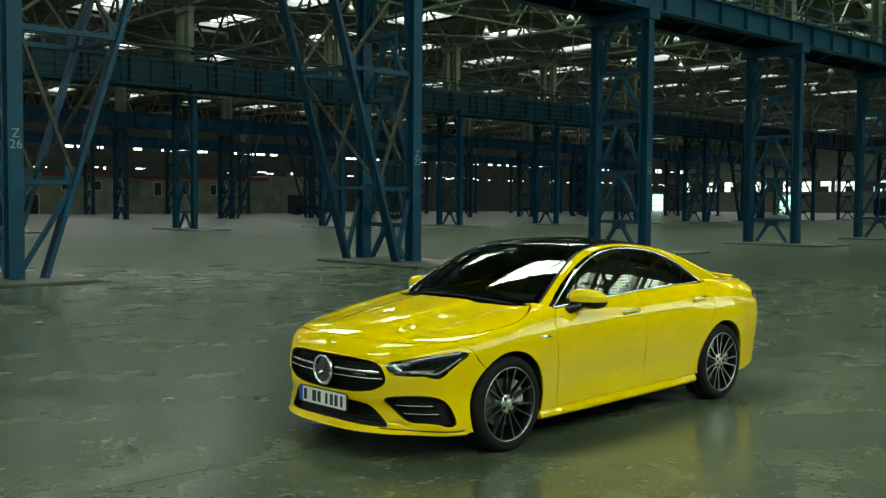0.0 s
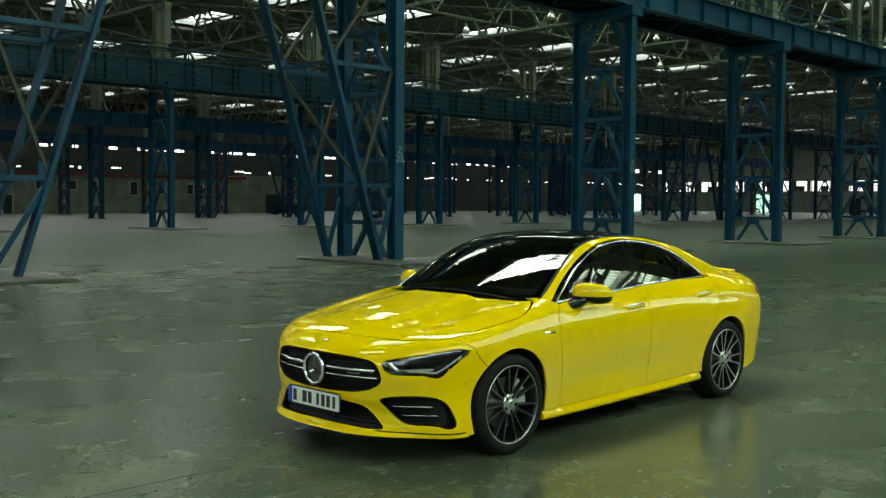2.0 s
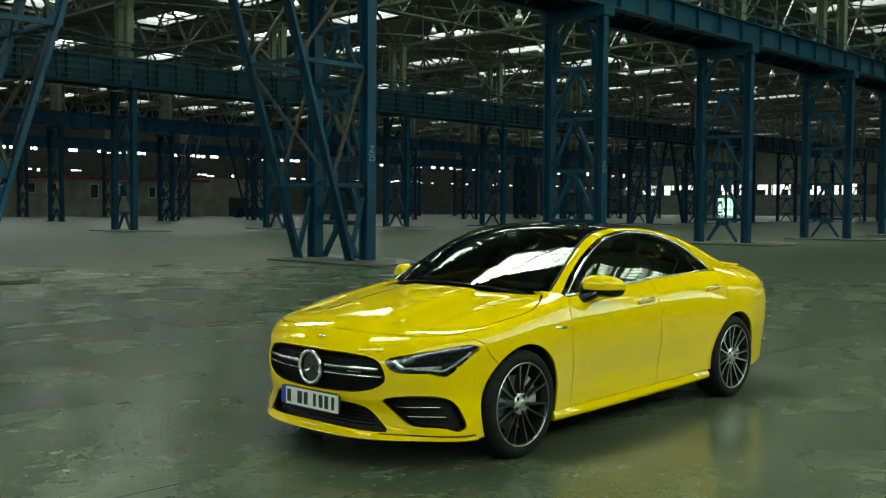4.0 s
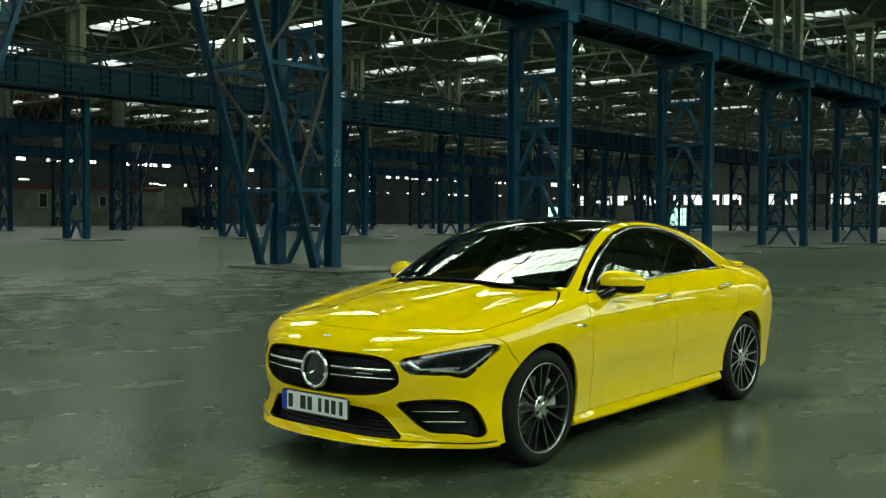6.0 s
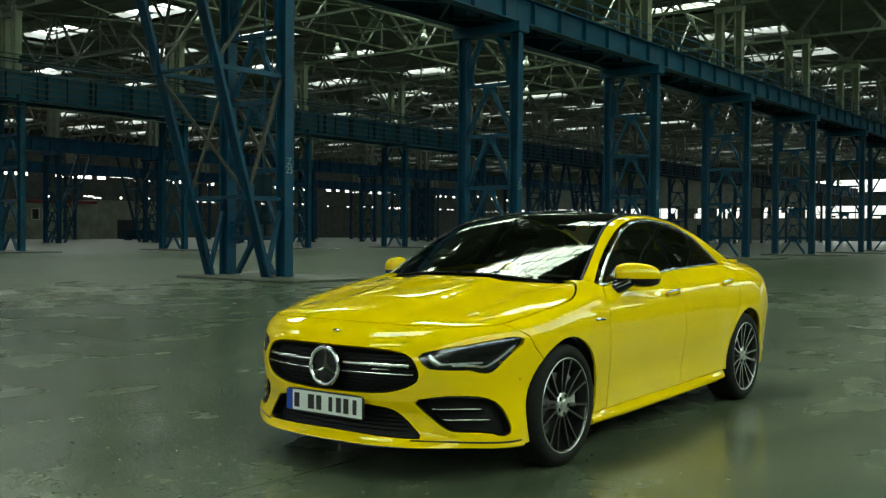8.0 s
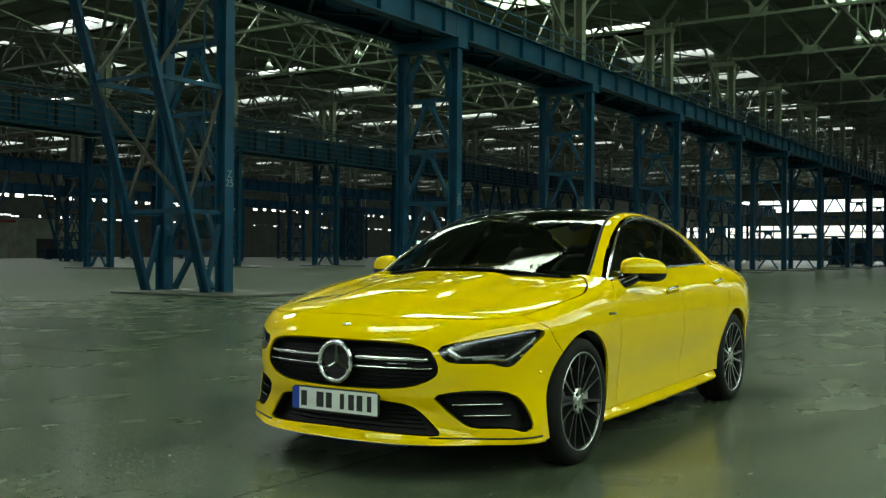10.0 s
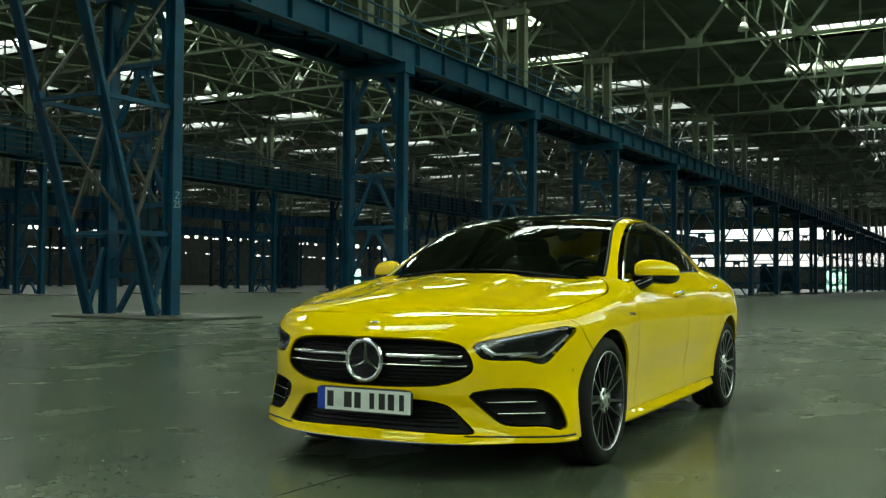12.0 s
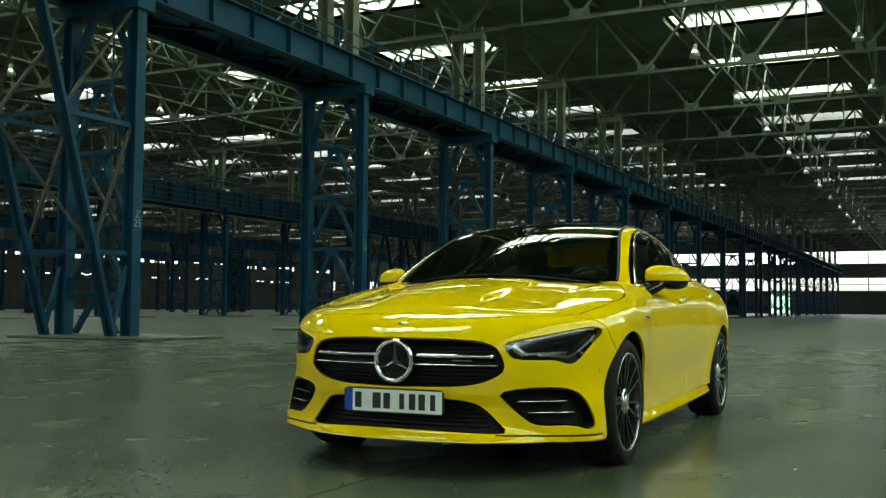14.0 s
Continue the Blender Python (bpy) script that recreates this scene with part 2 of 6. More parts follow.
YELLOW_SIGN = mat("yellow_sign_enamel", (0.6, 0.36, 0.02), 0.5, spread=0.1, scale=6)

# ---- mesh helpers ----
def mesh_from(bm, name, material, smooth=False):
    me = bpy.data.meshes.new(name)
    bm.normal_update()
    bm.to_mesh(me)
    bm.free()
    for m in material if isinstance(material, (list, tuple)) else (material,):
        me.materials.append(m)
    if smooth:
        me.shade_smooth()
    return me


def part(name, bm, material, parent, label="", smooth=False):
    """Links a bmesh as one mesh object under a thing or under a part."""
    ob = new(name, mesh_from(bm, name, material, smooth))
    ob.parent = parent
    if label:
        tagged(ob, label)
    return ob


def thing(name, label, category, group="", kind=""):
    return tagged(new(name), label, category, group, kind)


def solid(name, bm, material, label, category, kind="structure", smooth=False, group=""):
    return tagged(new(name, mesh_from(bm, name, material, smooth)), label, category, group, kind)


def box(bm, x0, x1, y0, y1, z0, z1):
    vs = [bm.verts.new((x, y, z)) for z in (z0, z1) for x, y in ((x0, y0), (x1, y0), (x1, y1), (x0, y1))]
    for f in ((3, 2, 1, 0), (4, 5, 6, 7), (0, 1, 5, 4), (1, 2, 6, 5), (2, 3, 7, 6), (3, 0, 4, 7)):
        bm.faces.new([vs[i] for i in f])
    return bm


def bar(bm, p, q, w, h, up=(0, 0, 1)):
    """A straight bar from p to q, w wide and h high, seen along its run."""
    p, q = Vector(p), Vector(q)
    d = (q - p).normalized()
    u = Vector(up)
    if abs(d.dot(u)) > 0.98:
        u = Vector((0, 1, 0))
    s = d.cross(u).normalized()
    u = s.cross(d)
    vs = [bm.verts.new(c + s * a * w / 2 + u * b * h / 2) for c in (p, q) for a, b in ((-1, -1), (1, -1), (1, 1), (-1, 1))]
    for f in ((0, 1, 2, 3), (7, 6, 5, 4), (4, 5, 1, 0), (5, 6, 2, 1), (6, 7, 3, 2), (7, 4, 0, 3)):
        bm.faces.new([vs[i] for i in f])
    return bm


def channel(bm, p, q, w, h, t=0.02, up=(0, 0, 1)):
    """A rolled I section from p to q: two flanges w wide, h apart, and the web."""
    p, q = Vector(p), Vector(q)
    d = (q - p).normalized()
    u = Vector(up)
    if abs(d.dot(u)) > 0.98:
        u = Vector((0, 1, 0))
    s = d.cross(u).normalized()
    u = s.cross(d)
    for k in (-1, 1):
        bar(bm, p + u * k * (h / 2 - t / 2), q + u * k * (h / 2 - t / 2), w, t, u)
    bar(bm, p, q, t, h - 2 * t, u)
    return bm


def tube(bm, p, q, r, n=10, r2=None):
    p, q = Vector(p), Vector(q)
    m = (q - p).to_track_quat("Z", "Y").to_matrix().to_4x4()
    m.translation = (p + q) / 2
    bmesh.ops.create_cone(bm, cap_ends=True, segments=n, radius1=r, radius2=r if r2 is None else r2, depth=(q - p).length, matrix=m)
    return bm


B = bmesh.new


# ---- the large structure ----
bm = B()
box(bm, END_X - 5, BACK_X + 5, FAR_Y - 5, SIDE_Y + 5, -0.4, 0.0)
solid("floor", bm, FLOOR, "worn polished grey concrete factory floor with stains", "floor")

# roof deck with its skylight openings, one mesh, with purlins
bm = B()
first_bay, last_bay = -3, 20
for i in range(0, 5):
    y_hi, y_lo = nave_mid(i) + ROW / 2, nave_mid(i) - ROW / 2
    holes = sorted((y - skylight_long(i, y) / 2, y + skylight_long(i, y) / 2) for y in skylight_ys(i))
    edges = [y_lo, *[v for h in holes for v in h], y_hi]
    for a, z in ((edges[0], edges[1]), (edges[2], edges[3]), (edges[4], edges[5])):
        box(bm, END_X, BACK_X, a, z, ROOF_Z, ROOF_Z + 0.25)
    for a, z in holes:
        mids = [col_x(n) - step for n in range(first_bay, last_bay) for step in skylight_steps(i, (a + z) / 2)]
        wide = skylight_wide(i, (a + z) / 2)
        stops = [END_X, *[v for m in sorted(mids) for v in (m - wide / 2, m + wide / 2)], BACK_X]
        for k in range(0, len(stops), 2):
            box(bm, stops[k], stops[k + 1], a, z, ROOF_Z, ROOF_Z + 0.25)
    # purlins along x
    for k in range(1, 12):
        y = y_lo + ROW * k / 12
        if not any(a - 0.1 < y < z + 0.1 for a, z in holes):
            bar(bm, (END_X, y, ROOF_Z - 0.12), (BACK_X, y, ROOF_Z - 0.12), 0.12, 0.24)
solid("ceiling", bm, DECK, "dark grey roof deck with steel purlins", "ceiling")

# skylights: upstand and glazing bars over every opening
bm = B()
for s in (-1, 1):
    box(bm, s * SKY_W / 2 - 0.06 * (s < 0), s * SKY_W / 2 + 0.06 * (s > 0), -SKY_L / 2, SKY_L / 2, 0.0, 0.7)
    box(bm, -SKY_W / 2, SKY_W / 2, s * SKY_L / 2 - 0.06 * (s < 0), s * SKY_L / 2 + 0.06 * (s > 0), 0.0, 0.7)
upstand_mesh = mesh_from(bm, "upstand", CURB)
bm = B()
bar(bm, (-SKY_W / 2, 0, 0.6), (SKY_W / 2, 0, 0.6), 0.08, 0.12)
cross_mesh = mesh_from(bm, "glazing_bar", TRUSS)
bm = B()
bar(bm, (0, -SKY_L / 2, 0.62), (0, SKY_L / 2, 0.62), 0.08, 0.10)
long_mesh = mesh_from(bm, "glazing_bar", TRUSS)
bm = B()
for k in (2, 4, 6):
    y = -SKY_L / 2 + k * SKY_L / 8
    bar(bm, (-SKY_W / 2, y, 0.6), (SKY_W / 2, y, 0.6), 0.07, 0.12)
bar(bm, (0, -SKY_L / 2, 0.62), (0, SKY_L / 2, 0.62), 0.06, 0.1)
far_bars = mesh_from(bm, "glazing_bars", TRUSS)
number = 0
for i in range(0, 5):
    for n in range(first_bay, last_bay):
        near = i in (0, 1) and n < 9
        for y, step in [(y, step) for y in skylight_ys(i) for step in skylight_steps(i, y)]:
            number += 1
            sk = tagged(new(f"skylight_{number}"), "long roof skylight with white upstand and glazing bars", "skylight", "roof skylights", "structure")
            sk.matrix_world = pose(col_x(n) - step, y, ROOF_Z + 0.002) @ Matrix.Diagonal((skylight_wide(i, y) / SKY_W, skylight_long(i, y) / SKY_L, 1, 1))
            new("upstand", upstand_mesh).parent = sk
            if near:
                for k in range(1, 10):
                    g = new("glazing_bar", cross_mesh)
                    g.parent, g.location = sk, (0, -SKY_L / 2 + k * SKY_L / 10, 0)
                for k in (-1, 1):
                    g = new("glazing_bar", long_mesh)
                    g.parent, g.location = sk, (k * SKY_W / 6, 0, 0)
            else:
                new("glazing_bars", far_bars).parent = sk

# yard outside, seen through the far gates
bm = B()
box(bm, END_X - 400, END_X - 5, FAR_Y - 400, SIDE_Y + 100, -0.5, -0.1)
box(bm, END_X - 5, BACK_X + 5, FAR_Y - 400, FAR_Y - 5, -0.5, -0.1)
solid("ground", bm, GROUND, "pale concrete yard outside the hall", "ground")

# casting joints of the floor
floor_ob = bpy.data.objects["floor"]
for a, z, w, along in ((-60.0, 24.0, -0.07, "x"), (-16.0, -3.2, -2.08, "y"), (-8.0, 14.0, -10.9, "y"), (-9.0, 6.0, -37.8, "y"), (-60.0, 20.0, -8.9, "x")):
    bm = B()
    n = int((z - a) / 0.6)
    r = random.Random(n)
    line = [(a + (z - a) * k / n, w + r.uniform(-0.008, 0.008), r.uniform(0.003, 0.007)) for k in range(n + 1)]
    lo = [bm.verts.new((u, v - h, 0.0012) if along == "x" else (v - h, u, 0.0012)) for u, v, h in line]
    hi = [bm.verts.new((u, v + h, 0.0012) if along == "x" else (v + h, u, 0.0012)) for u, v, h in line]
    for k in range(n):
        bm.faces.new((lo[k], lo[k + 1], hi[k + 1], hi[k]) if along == "x" else (lo[k], hi[k], hi[k + 1], lo[k + 1]))
    part("casting_joint", bm, JOINT, floor_ob)


# walls
def banded_wall(name, label, a, z, fixed, along, bands, top=ROOF_Z + 0.25, posts=6.0, thick=0.3, gates=(), paint=WALL, rise=1.2):
    """A wall from a to z along one axis, with long window bands (z0, z1, share of blinded panes), mullions, panels and gate openings (from, to, height)."""
    bm = B()
    heights = [0.0, *[v for b in bands for v in b[:2]], top]
    def put(u0, u1, w0, w1, z0, z1):
        box(bm, u0, u1, w0, w1, z0, z1) if along == "x" else box(bm, w0, w1, u0, u1, z0, z1)
    u = a
    for g0, g1, gh in sorted(gates):
        put(u, g0, fixed - thick / 2, fixed + thick / 2, 0.0, heights[1])
        put(g0, g1, fixed - thick / 2, fixed + thick / 2, gh, heights[1])
        u = g1
    put(u, z, fixed - thick / 2, fixed + thick / 2, 0.0, heights[1])
    for k in range(2, len(heights), 2):
        put(a, z, fixed - thick / 2, fixed + thick / 2, heights[k], heights[k + 1])
    wall = solid(name, bm, paint, label, "wall")
    n = int((z - a) / posts)
    bm = B()
    for z0, z1, blind in bands:
        for k in range(1, n):
            u = a + (z - a) * k / n
            put(u - 0.09, u + 0.09, fixed - 0.1, fixed + 0.05, z0, z1)
        for k in range(1, int((z1 - z0) / rise)):
            w = z0 + (z1 - z0) * k / int((z1 - z0) / rise)
            put(a, z, fixed - 0.07, fixed + 0.03, w - 0.05, w + 0.05)
    if bands:
        part("mullion_row", bm, TRUSS, wall)
    rnd = random.Random(len(name) + n)
    bm = B()
    for z0, z1, blind in bands:
        u = a
        while u < z and blind:
            w = rnd.uniform(0.3, 2.0)
            if rnd.random() < blind:
                h0, h1 = (z0, z1) if rnd.random() < 0.6 else rnd.choice(((z0, (z0 + z1) / 2), ((z0 + z1) / 2, z1)))
                put(u, min(z, u + w), fixed - 0.06, fixed + 0.02, h0 - 0.01, h1 + 0.01)
            u += w
    if len(bm.verts):
        part("blind_pane_row", bm, WALL, wall, "boarded and dirt-blind panes")
    bm = B()
    for k in range(1, n):
        u = a + (z - a) * k / n
        if not any(g0 - 0.1 < u < g1 + 0.1 for g0, g1, gh in gates):
            put(u - 0.03, u + 0.03, fixed - thick / 2 - 0.02, fixed + thick / 2 + 0.02, 0.0, heights[1])
    part("panel_joint", bm, DARK, wall)
    return wall


banded_wall("wall_end", "weathered grey end wall with two long window bands", -66.0, SIDE_Y, END_X, "y", [(4.9, 7.6, 0), (10.6, 13.2, 0)], posts=9, gates=[(-30.6, -25.8, 4.4)])
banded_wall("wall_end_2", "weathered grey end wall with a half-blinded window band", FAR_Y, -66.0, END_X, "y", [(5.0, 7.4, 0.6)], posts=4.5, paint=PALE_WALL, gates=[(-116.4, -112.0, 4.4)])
banded_wall("wall_far_side", "weathered grey side wall with half-blinded window bands", END_X, BACK_X, FAR_Y, "x", [(6.5, 6.9, 0.96), (9.7, 10.6, 0.78)], posts=1.8, gates=[(-210.0, -205.2, 4.4)])
# near side and back wall stay out of view; their bands are added light openings
banded_wall("wall_near_side", "plain grey unseen side wall with an added tall window band", -42.0, BACK_X, SIDE_Y, "x", [(9.0, 16.5, 0)], posts=1.5, rise=1.5)
banded_wall("wall_near_side_2", "plain grey windowless side wall", END_X, -42.0, SIDE_Y, "x", [], posts=6.0)
banded_wall("wall_back", "plain grey unseen end wall with an added window band", FAR_Y, SIDE_Y, BACK_X, "y", [(6.5, 10.5, 0)], posts=4.0, rise=2.0)


# ---- lattice crane columns ----
def crane_column(label="blue riveted steel lattice column carrying crane girders"):
    """Two legs in the plane across the hall, laced by cross bars and inverted V braces. Origin on the floor, between the legs."""
    col = thing("crane_column", label, "column", "crane columns")
    for s in (1, -1):
        bm = B()
        channel(bm, (0, s * LEG, 0.05), (0, s * LEG, GIRDER_Z - 0.3), 0.3, 0.34, 0.03, (0, 1, 0))
        part("leg", bm, BLUE, col)
        bm = B()
        box(bm, -0.28, 0.28, s * LEG - 0.28, s * LEG + 0.28, 0.0, 0.06)
        part("base_plate", bm, PLINTH, col)
    levels = [1.05, 2.8, 4.6, 6.35]
    for z in levels:
        bm = B()
        bar(bm, (0, -LEG + 0.15, z), (0, LEG - 0.15, z), 0.16, 0.12)
        part("cross_bar", bm, BLUE, col)
        bm = B()
        box(bm, -0.03, 0.03, -0.28, 0.28, z - 0.26, z - 0.06)
        part("gusset", bm, BLUE, col)
    for z0, z1 in ((0.12, 1.0), (1.15, 2.7), (2.9, 4.5), (4.7, 6.25)):
        for s in (1, -1):
            bm = B()
            bar(bm, (0, s * (LEG - 0.18) * (0.75 if z0 < 1 else 1), z0), (0, s * 0.1, z1 - 0.06), 0.14, 0.1)
            part("brace", bm, BLUE, col)
    for s in (1, -1):
        bm = B()
        bar(bm, (0, s * (LEG - 0.2), 6.95), (0, s * 0.35, 8.0), 0.14, 0.16)
        part("knee_brace", bm, BLUE, col)
        bm = B()
        box(bm, -0.02, 0.02, s * (LEG - 0.12) - 0.3 * (s > 0), s * (LEG - 0.12) + 0.3 * (s < 0), 6.3, 7.3)
        part("gusset", bm, BLUE, col)
    bm = B()
    box(bm, -0.3, 0.3, -LEG - 0.3, LEG + 0.3, GIRDER_Z - 0.34, GIRDER_Z)
    part("cap", bm, BLUE, col)
    return col


def crane_girder():
    """One bay of plate girder, from x = 0 to -BAY, its underside at z = 0, with stiffeners on both sides."""
    g = thing("crane_girder", "blue plate girder of a crane runway with stiffeners", "girder", "crane girders")
    bm = B()
    box(bm, -BAY, -0.01, -0.015, 0.015, 0.05, 0.84)
    part("web", bm, BLUE, g)
    for z in (0.0, 0.84):
        bm = B()
        box(bm, -BAY, -0.01, -0.2, 0.2, z, z + 0.045)
        part("flange", bm, BLUE, g)
    for k in range(6):
        bm = B()
        x = -BAY * (k + 0.5) / 6
        for s in (1, -1):
            box(bm, x - 0.02, x + 0.02, min(s * 0.018, s * 0.17), max(s * 0.018, s * 0.17), 0.048, 0.837)
        part("stiffener", bm, BLUE, g)
    return g


def walkway():
    """Plated walkway between the two girders of a row, with a railing."""
    w = thing("crane_walkway", "dark plated walkway with blue railing along the crane girders", "walkway", "crane walkways")
    bm = B()
    box(bm, -BAY, -0.01, -LEG + 0.22, LEG - 0.22, 0.72, 0.78)
    part("deck", bm, BLUE_DARK, w)
    for k in range(6):
        bm = B()
        s = 1 if k % 2 else -1
        bar(bm, (-BAY * k / 6 - 0.1, -s * (LEG - 0.22), 0.10), (-BAY * (k + 1) / 6 - 0.05, s * (LEG - 0.22), 0.10), 0.10, 0.08)
        part("lacing_bar", bm, BLUE_DARK, w)
    for z in (1.35, 1.8):
        bm = B()
        bar(bm, (-BAY, LEG - 0.3, z), (-0.01, LEG - 0.3, z), 0.05, 0.06)
        part("rail", bm, BLUE, w)
    for k in range(5):
        bm = B()
        x = -BAY * (k + 0.5) / 5
        box(bm, x - 0.03, x + 0.03, LEG - 0.33, LEG - 0.27, 0.78, 1.8)
        part("rail_post", bm, BLUE, w)
    return w


def roof_posts():
    """The pair of upper posts that carries the trusses, standing on the column."""
    p = thing("roof_post", "pale grey twin steel post under the roof truss", "post", "roof posts")
    for y in (0.62, -0.42):
        bm = B()
        channel(bm, (0, y, 0.8), (0, y, CHORD_Z - GIRDER_Z + 0.15), 0.4, 0.4, 0.03, (0, 1, 0))
        part("post", bm, POST, p)
    bm = B()
    box(bm, -0.22, 0.22, -0.68, 0.88, CHORD_Z - GIRDER_Z - 0.4, CHORD_Z - GIRDER_Z - 0.12)
    part("head", bm, POST, p)
    return p


def roof_truss():
    """A truss across one nave, parallel chords, from y = -ROW/2 to ROW/2. Origin at the middle of the bottom chord."""
    t = thing("roof_truss", "grey welded steel roof truss with gusset plates", "truss", "roof trusses")
    half, deep, panels = ROW / 2, ROOF_Z - CHORD_Z - 0.45, 6
    step = ROW / panels
    bm = B()
    bar(bm, (0, -half, 0), (0, half, 0), 0.2, 0.16)
    part("bottom_chord", bm, TRUSS, t)
    bm = B()
    bar(bm, (0, -half, deep), (0, half, deep), 0.24, 0.2)
    part("top_chord", bm, TRUSS, t)
    for k in range(panels + 1):
        y = -half + k * step
        for s in (-1, 1):
            if abs(y + s * step / 2) < half + 0.01:
                bm = B()
                bar(bm, (0, y, 0.05), (0, y + s * step / 2, deep - 0.05), 0.14, 0.16, (1, 0, 0))
                part("diagonal", bm, TRUSS, t)
        if k < panels:
            bm = B()
            bar(bm, (0, y + step / 2, 0), (0, y + step / 2, deep), 0.09, 0.09)
            part("hanger", bm, TRUSS, t)
        bm = B()
        box(bm, -0.02, 0.02, max(-half, y - 0.45), min(half, y + 0.45), -0.12, 0.42)
        part("gusset", bm, TRUSS, t)
    return t


def long_truss():
    """Longitudinal bracing between two trusses, one bay long, from x = 0 to -BAY."""
    t = thing("roof_bracing", "grey lattice bracing between the roof trusses", "bracing", "roof bracing")
    deep = ROOF_Z - CHORD_Z - 0.5
    for z in (0.1, deep):
        bm = B()
        bar(bm, (-BAY + 0.12, 0, z), (-0.12, 0, z), 0.12, 0.12)
        part("chord", bm, TRUSS, t)
    for a, z in ((0, 0.25), (0.5, 0.25), (0.5, 0.75), (1, 0.75)):
        bm = B()
        bar(bm, (-BAY * a * 0.98 - 0.1, 0, deep), (-BAY * z, 0, 0.1), 0.09, 0.09)
        part("diagonal", bm, TRUSS, t)
    return t


def wind_bracing():
    """Crossed rods and a middle tie in the plane of the bottom chords, one bay by one truss panel. Origin at the middle of the bay."""
    w = thing("wind_bracing", "thin grey crossed bracing rods between the roof trusses", "bracing", "wind bracing")
    d = ROW / 12
    for s in (1, -1):
        bm = B()
        bar(bm, (-BAY / 2 + 0.1, -s * d, 0.06 + 0.04 * s), (BAY / 2 - 0.1, s * d, 0.06 + 0.04 * s), 0.07, 0.07)
        part("rod", bm, TRUSS, w)
    bm = B()
    bar(bm, (0, -d, 0.14), (0, d, 0.14), 0.08, 0.08)
    part("tie", bm, TRUSS, w)
    return w


def merged(ob, name, keep, joined):
    """A far version of a thing: the kept parts as they are, all others joined into one part."""
    far = tagged(new(ob.name.split(".")[0]), ob["label"], ob["category"], ob["group"])
    bm, m = B(), None
    for o in ob.children:
        if o.name.split(".")[0] in keep:
            c = new(o.name.split(".")[0], o.data)
            c.parent = far
        else:
            bm.from_mesh(o.data)
            m = m or o.data.materials[0]
    tagged(part(joined, bm, m, far), kind="stuff")
    return far


col0, gir0, wal0, pos0, tru0, lon0 = crane_column(), crane_girder(), walkway(), roof_posts(), roof_truss(), long_truss()
col1 = merged(col0, "crane_column", ("leg",), "lacing")
gir1 = merged(gir0, "crane_girder", ("flange",), "stiffened_web")
tru1 = merged(tru0, "roof_truss", ("bottom_chord", "top_chord"), "web_lattice")
EXTENT = {0: (-2, 20), 1: (-1, 17), 2: (0, 15), 3: (1, 14), 4: (2, 14)}
used, columns = {}, {}


def place(ob, m):
    """The thing itself at its first pose, copies after that."""
    if ob.name not in used:
        used[ob.name] = True
        ob.matrix_basis = m
        return ob
    return copy_thing(ob, m)


for i, y in enumerate(ROWS_Y):
    a, z = EXTENT[i]
    for n in range(a, z):
        x = col_x(n)
        close = i < 3
        columns[i, n] = place(col0 if close else col1, pose(x, y, 0))
        place(pos0, pose(x, y, GIRDER_Z))
        for s in (1, -1):
            if i < 2 or s == 1:
                place(gir0 if close else gir1, pose(x, y + s * LEG, GIRDER_Z - (0.2 if i else 0.0)) @ Matrix.Diagonal((1, 1, (1.0, 1.72, 1.5, 1.25)[i], 1)))
        if i < 2:
            place(wal0, pose(x, y, GIRDER_Z))
for i in range(0, 5):
    a, z = EXTENT[i]
    for n in range(a, z):
        place(tru0 if i < 3 else tru1, pose(col_x(n), nave_mid(i), CHORD_Z))
        if 0 <= i < 3:
            for d in (0.0, -6.87, 6.87) if i < 2 else (0.0,):
                place(lon0, pose(col_x(n), nave_mid(i) + d, CHORD_Z))

wind0 = wind_bracing()
for i, panels in ((1, (0, 2, 3, 5)), (2, (0, 2, 3, 5))):
    for n in range(EXTENT[i][0], min(11, EXTENT[i][1])):
        for k in panels:
            place(wind0, pose(col_x(n) - BAY / 2, nave_mid(i) - ROW / 2 + (k + 0.5) * ROW / 6, CHORD_Z))

# ---- the car's shape: one smooth implicit form for the lower body, one for the cabin ----
# Car coordinates: x ahead from the front axle, y to its left, z up from the floor.
WB = 2.729
FRONT_AXLE = -0.020    # middle of the front wheels


def spline(*pts):
    """A smooth curve through (x, y) pairs that does not overshoot."""
    xs, ys = np.array([p[0] for p in pts], float), np.array([p[1] for p in pts], float)
    h, d = np.diff(xs), np.diff(ys) / np.diff(xs)
    m = np.empty_like(xs)
    m[0], m[-1] = d[0], d[-1]
    same = d[:-1] * d[1:] > 0
    w1, w2 = 2 * h[1:] + h[:-1], h[1:] + 2 * h[:-1]
    safe = np.where(same, d[:-1], 1.0), np.where(same, d[1:], 1.0)
    m[1:-1] = np.where(same, (w1 + w2) / (w1 / safe[0] + w2 / safe[1]), 0.0)

    def at(x):
        x = np.clip(np.asarray(x, float), xs[0], xs[-1])
        k = np.clip(np.searchsorted(xs, x) - 1, 0, len(h) - 1)
        t = (x - xs[k]) / h[k]
        return ((1 + 2 * t) * (1 - t) ** 2 * ys[k] + t * (1 - t) ** 2 * h[k] * m[k] + t * t * (3 - 2 * t) * ys[k + 1] + t * t * (t - 1) * h[k] * m[k + 1])

    return at


def smax(a, b, k):
    h = np.maximum(k - np.abs(a - b), 0) / k
    return np.maximum(a, b) + h**3 * k / 6


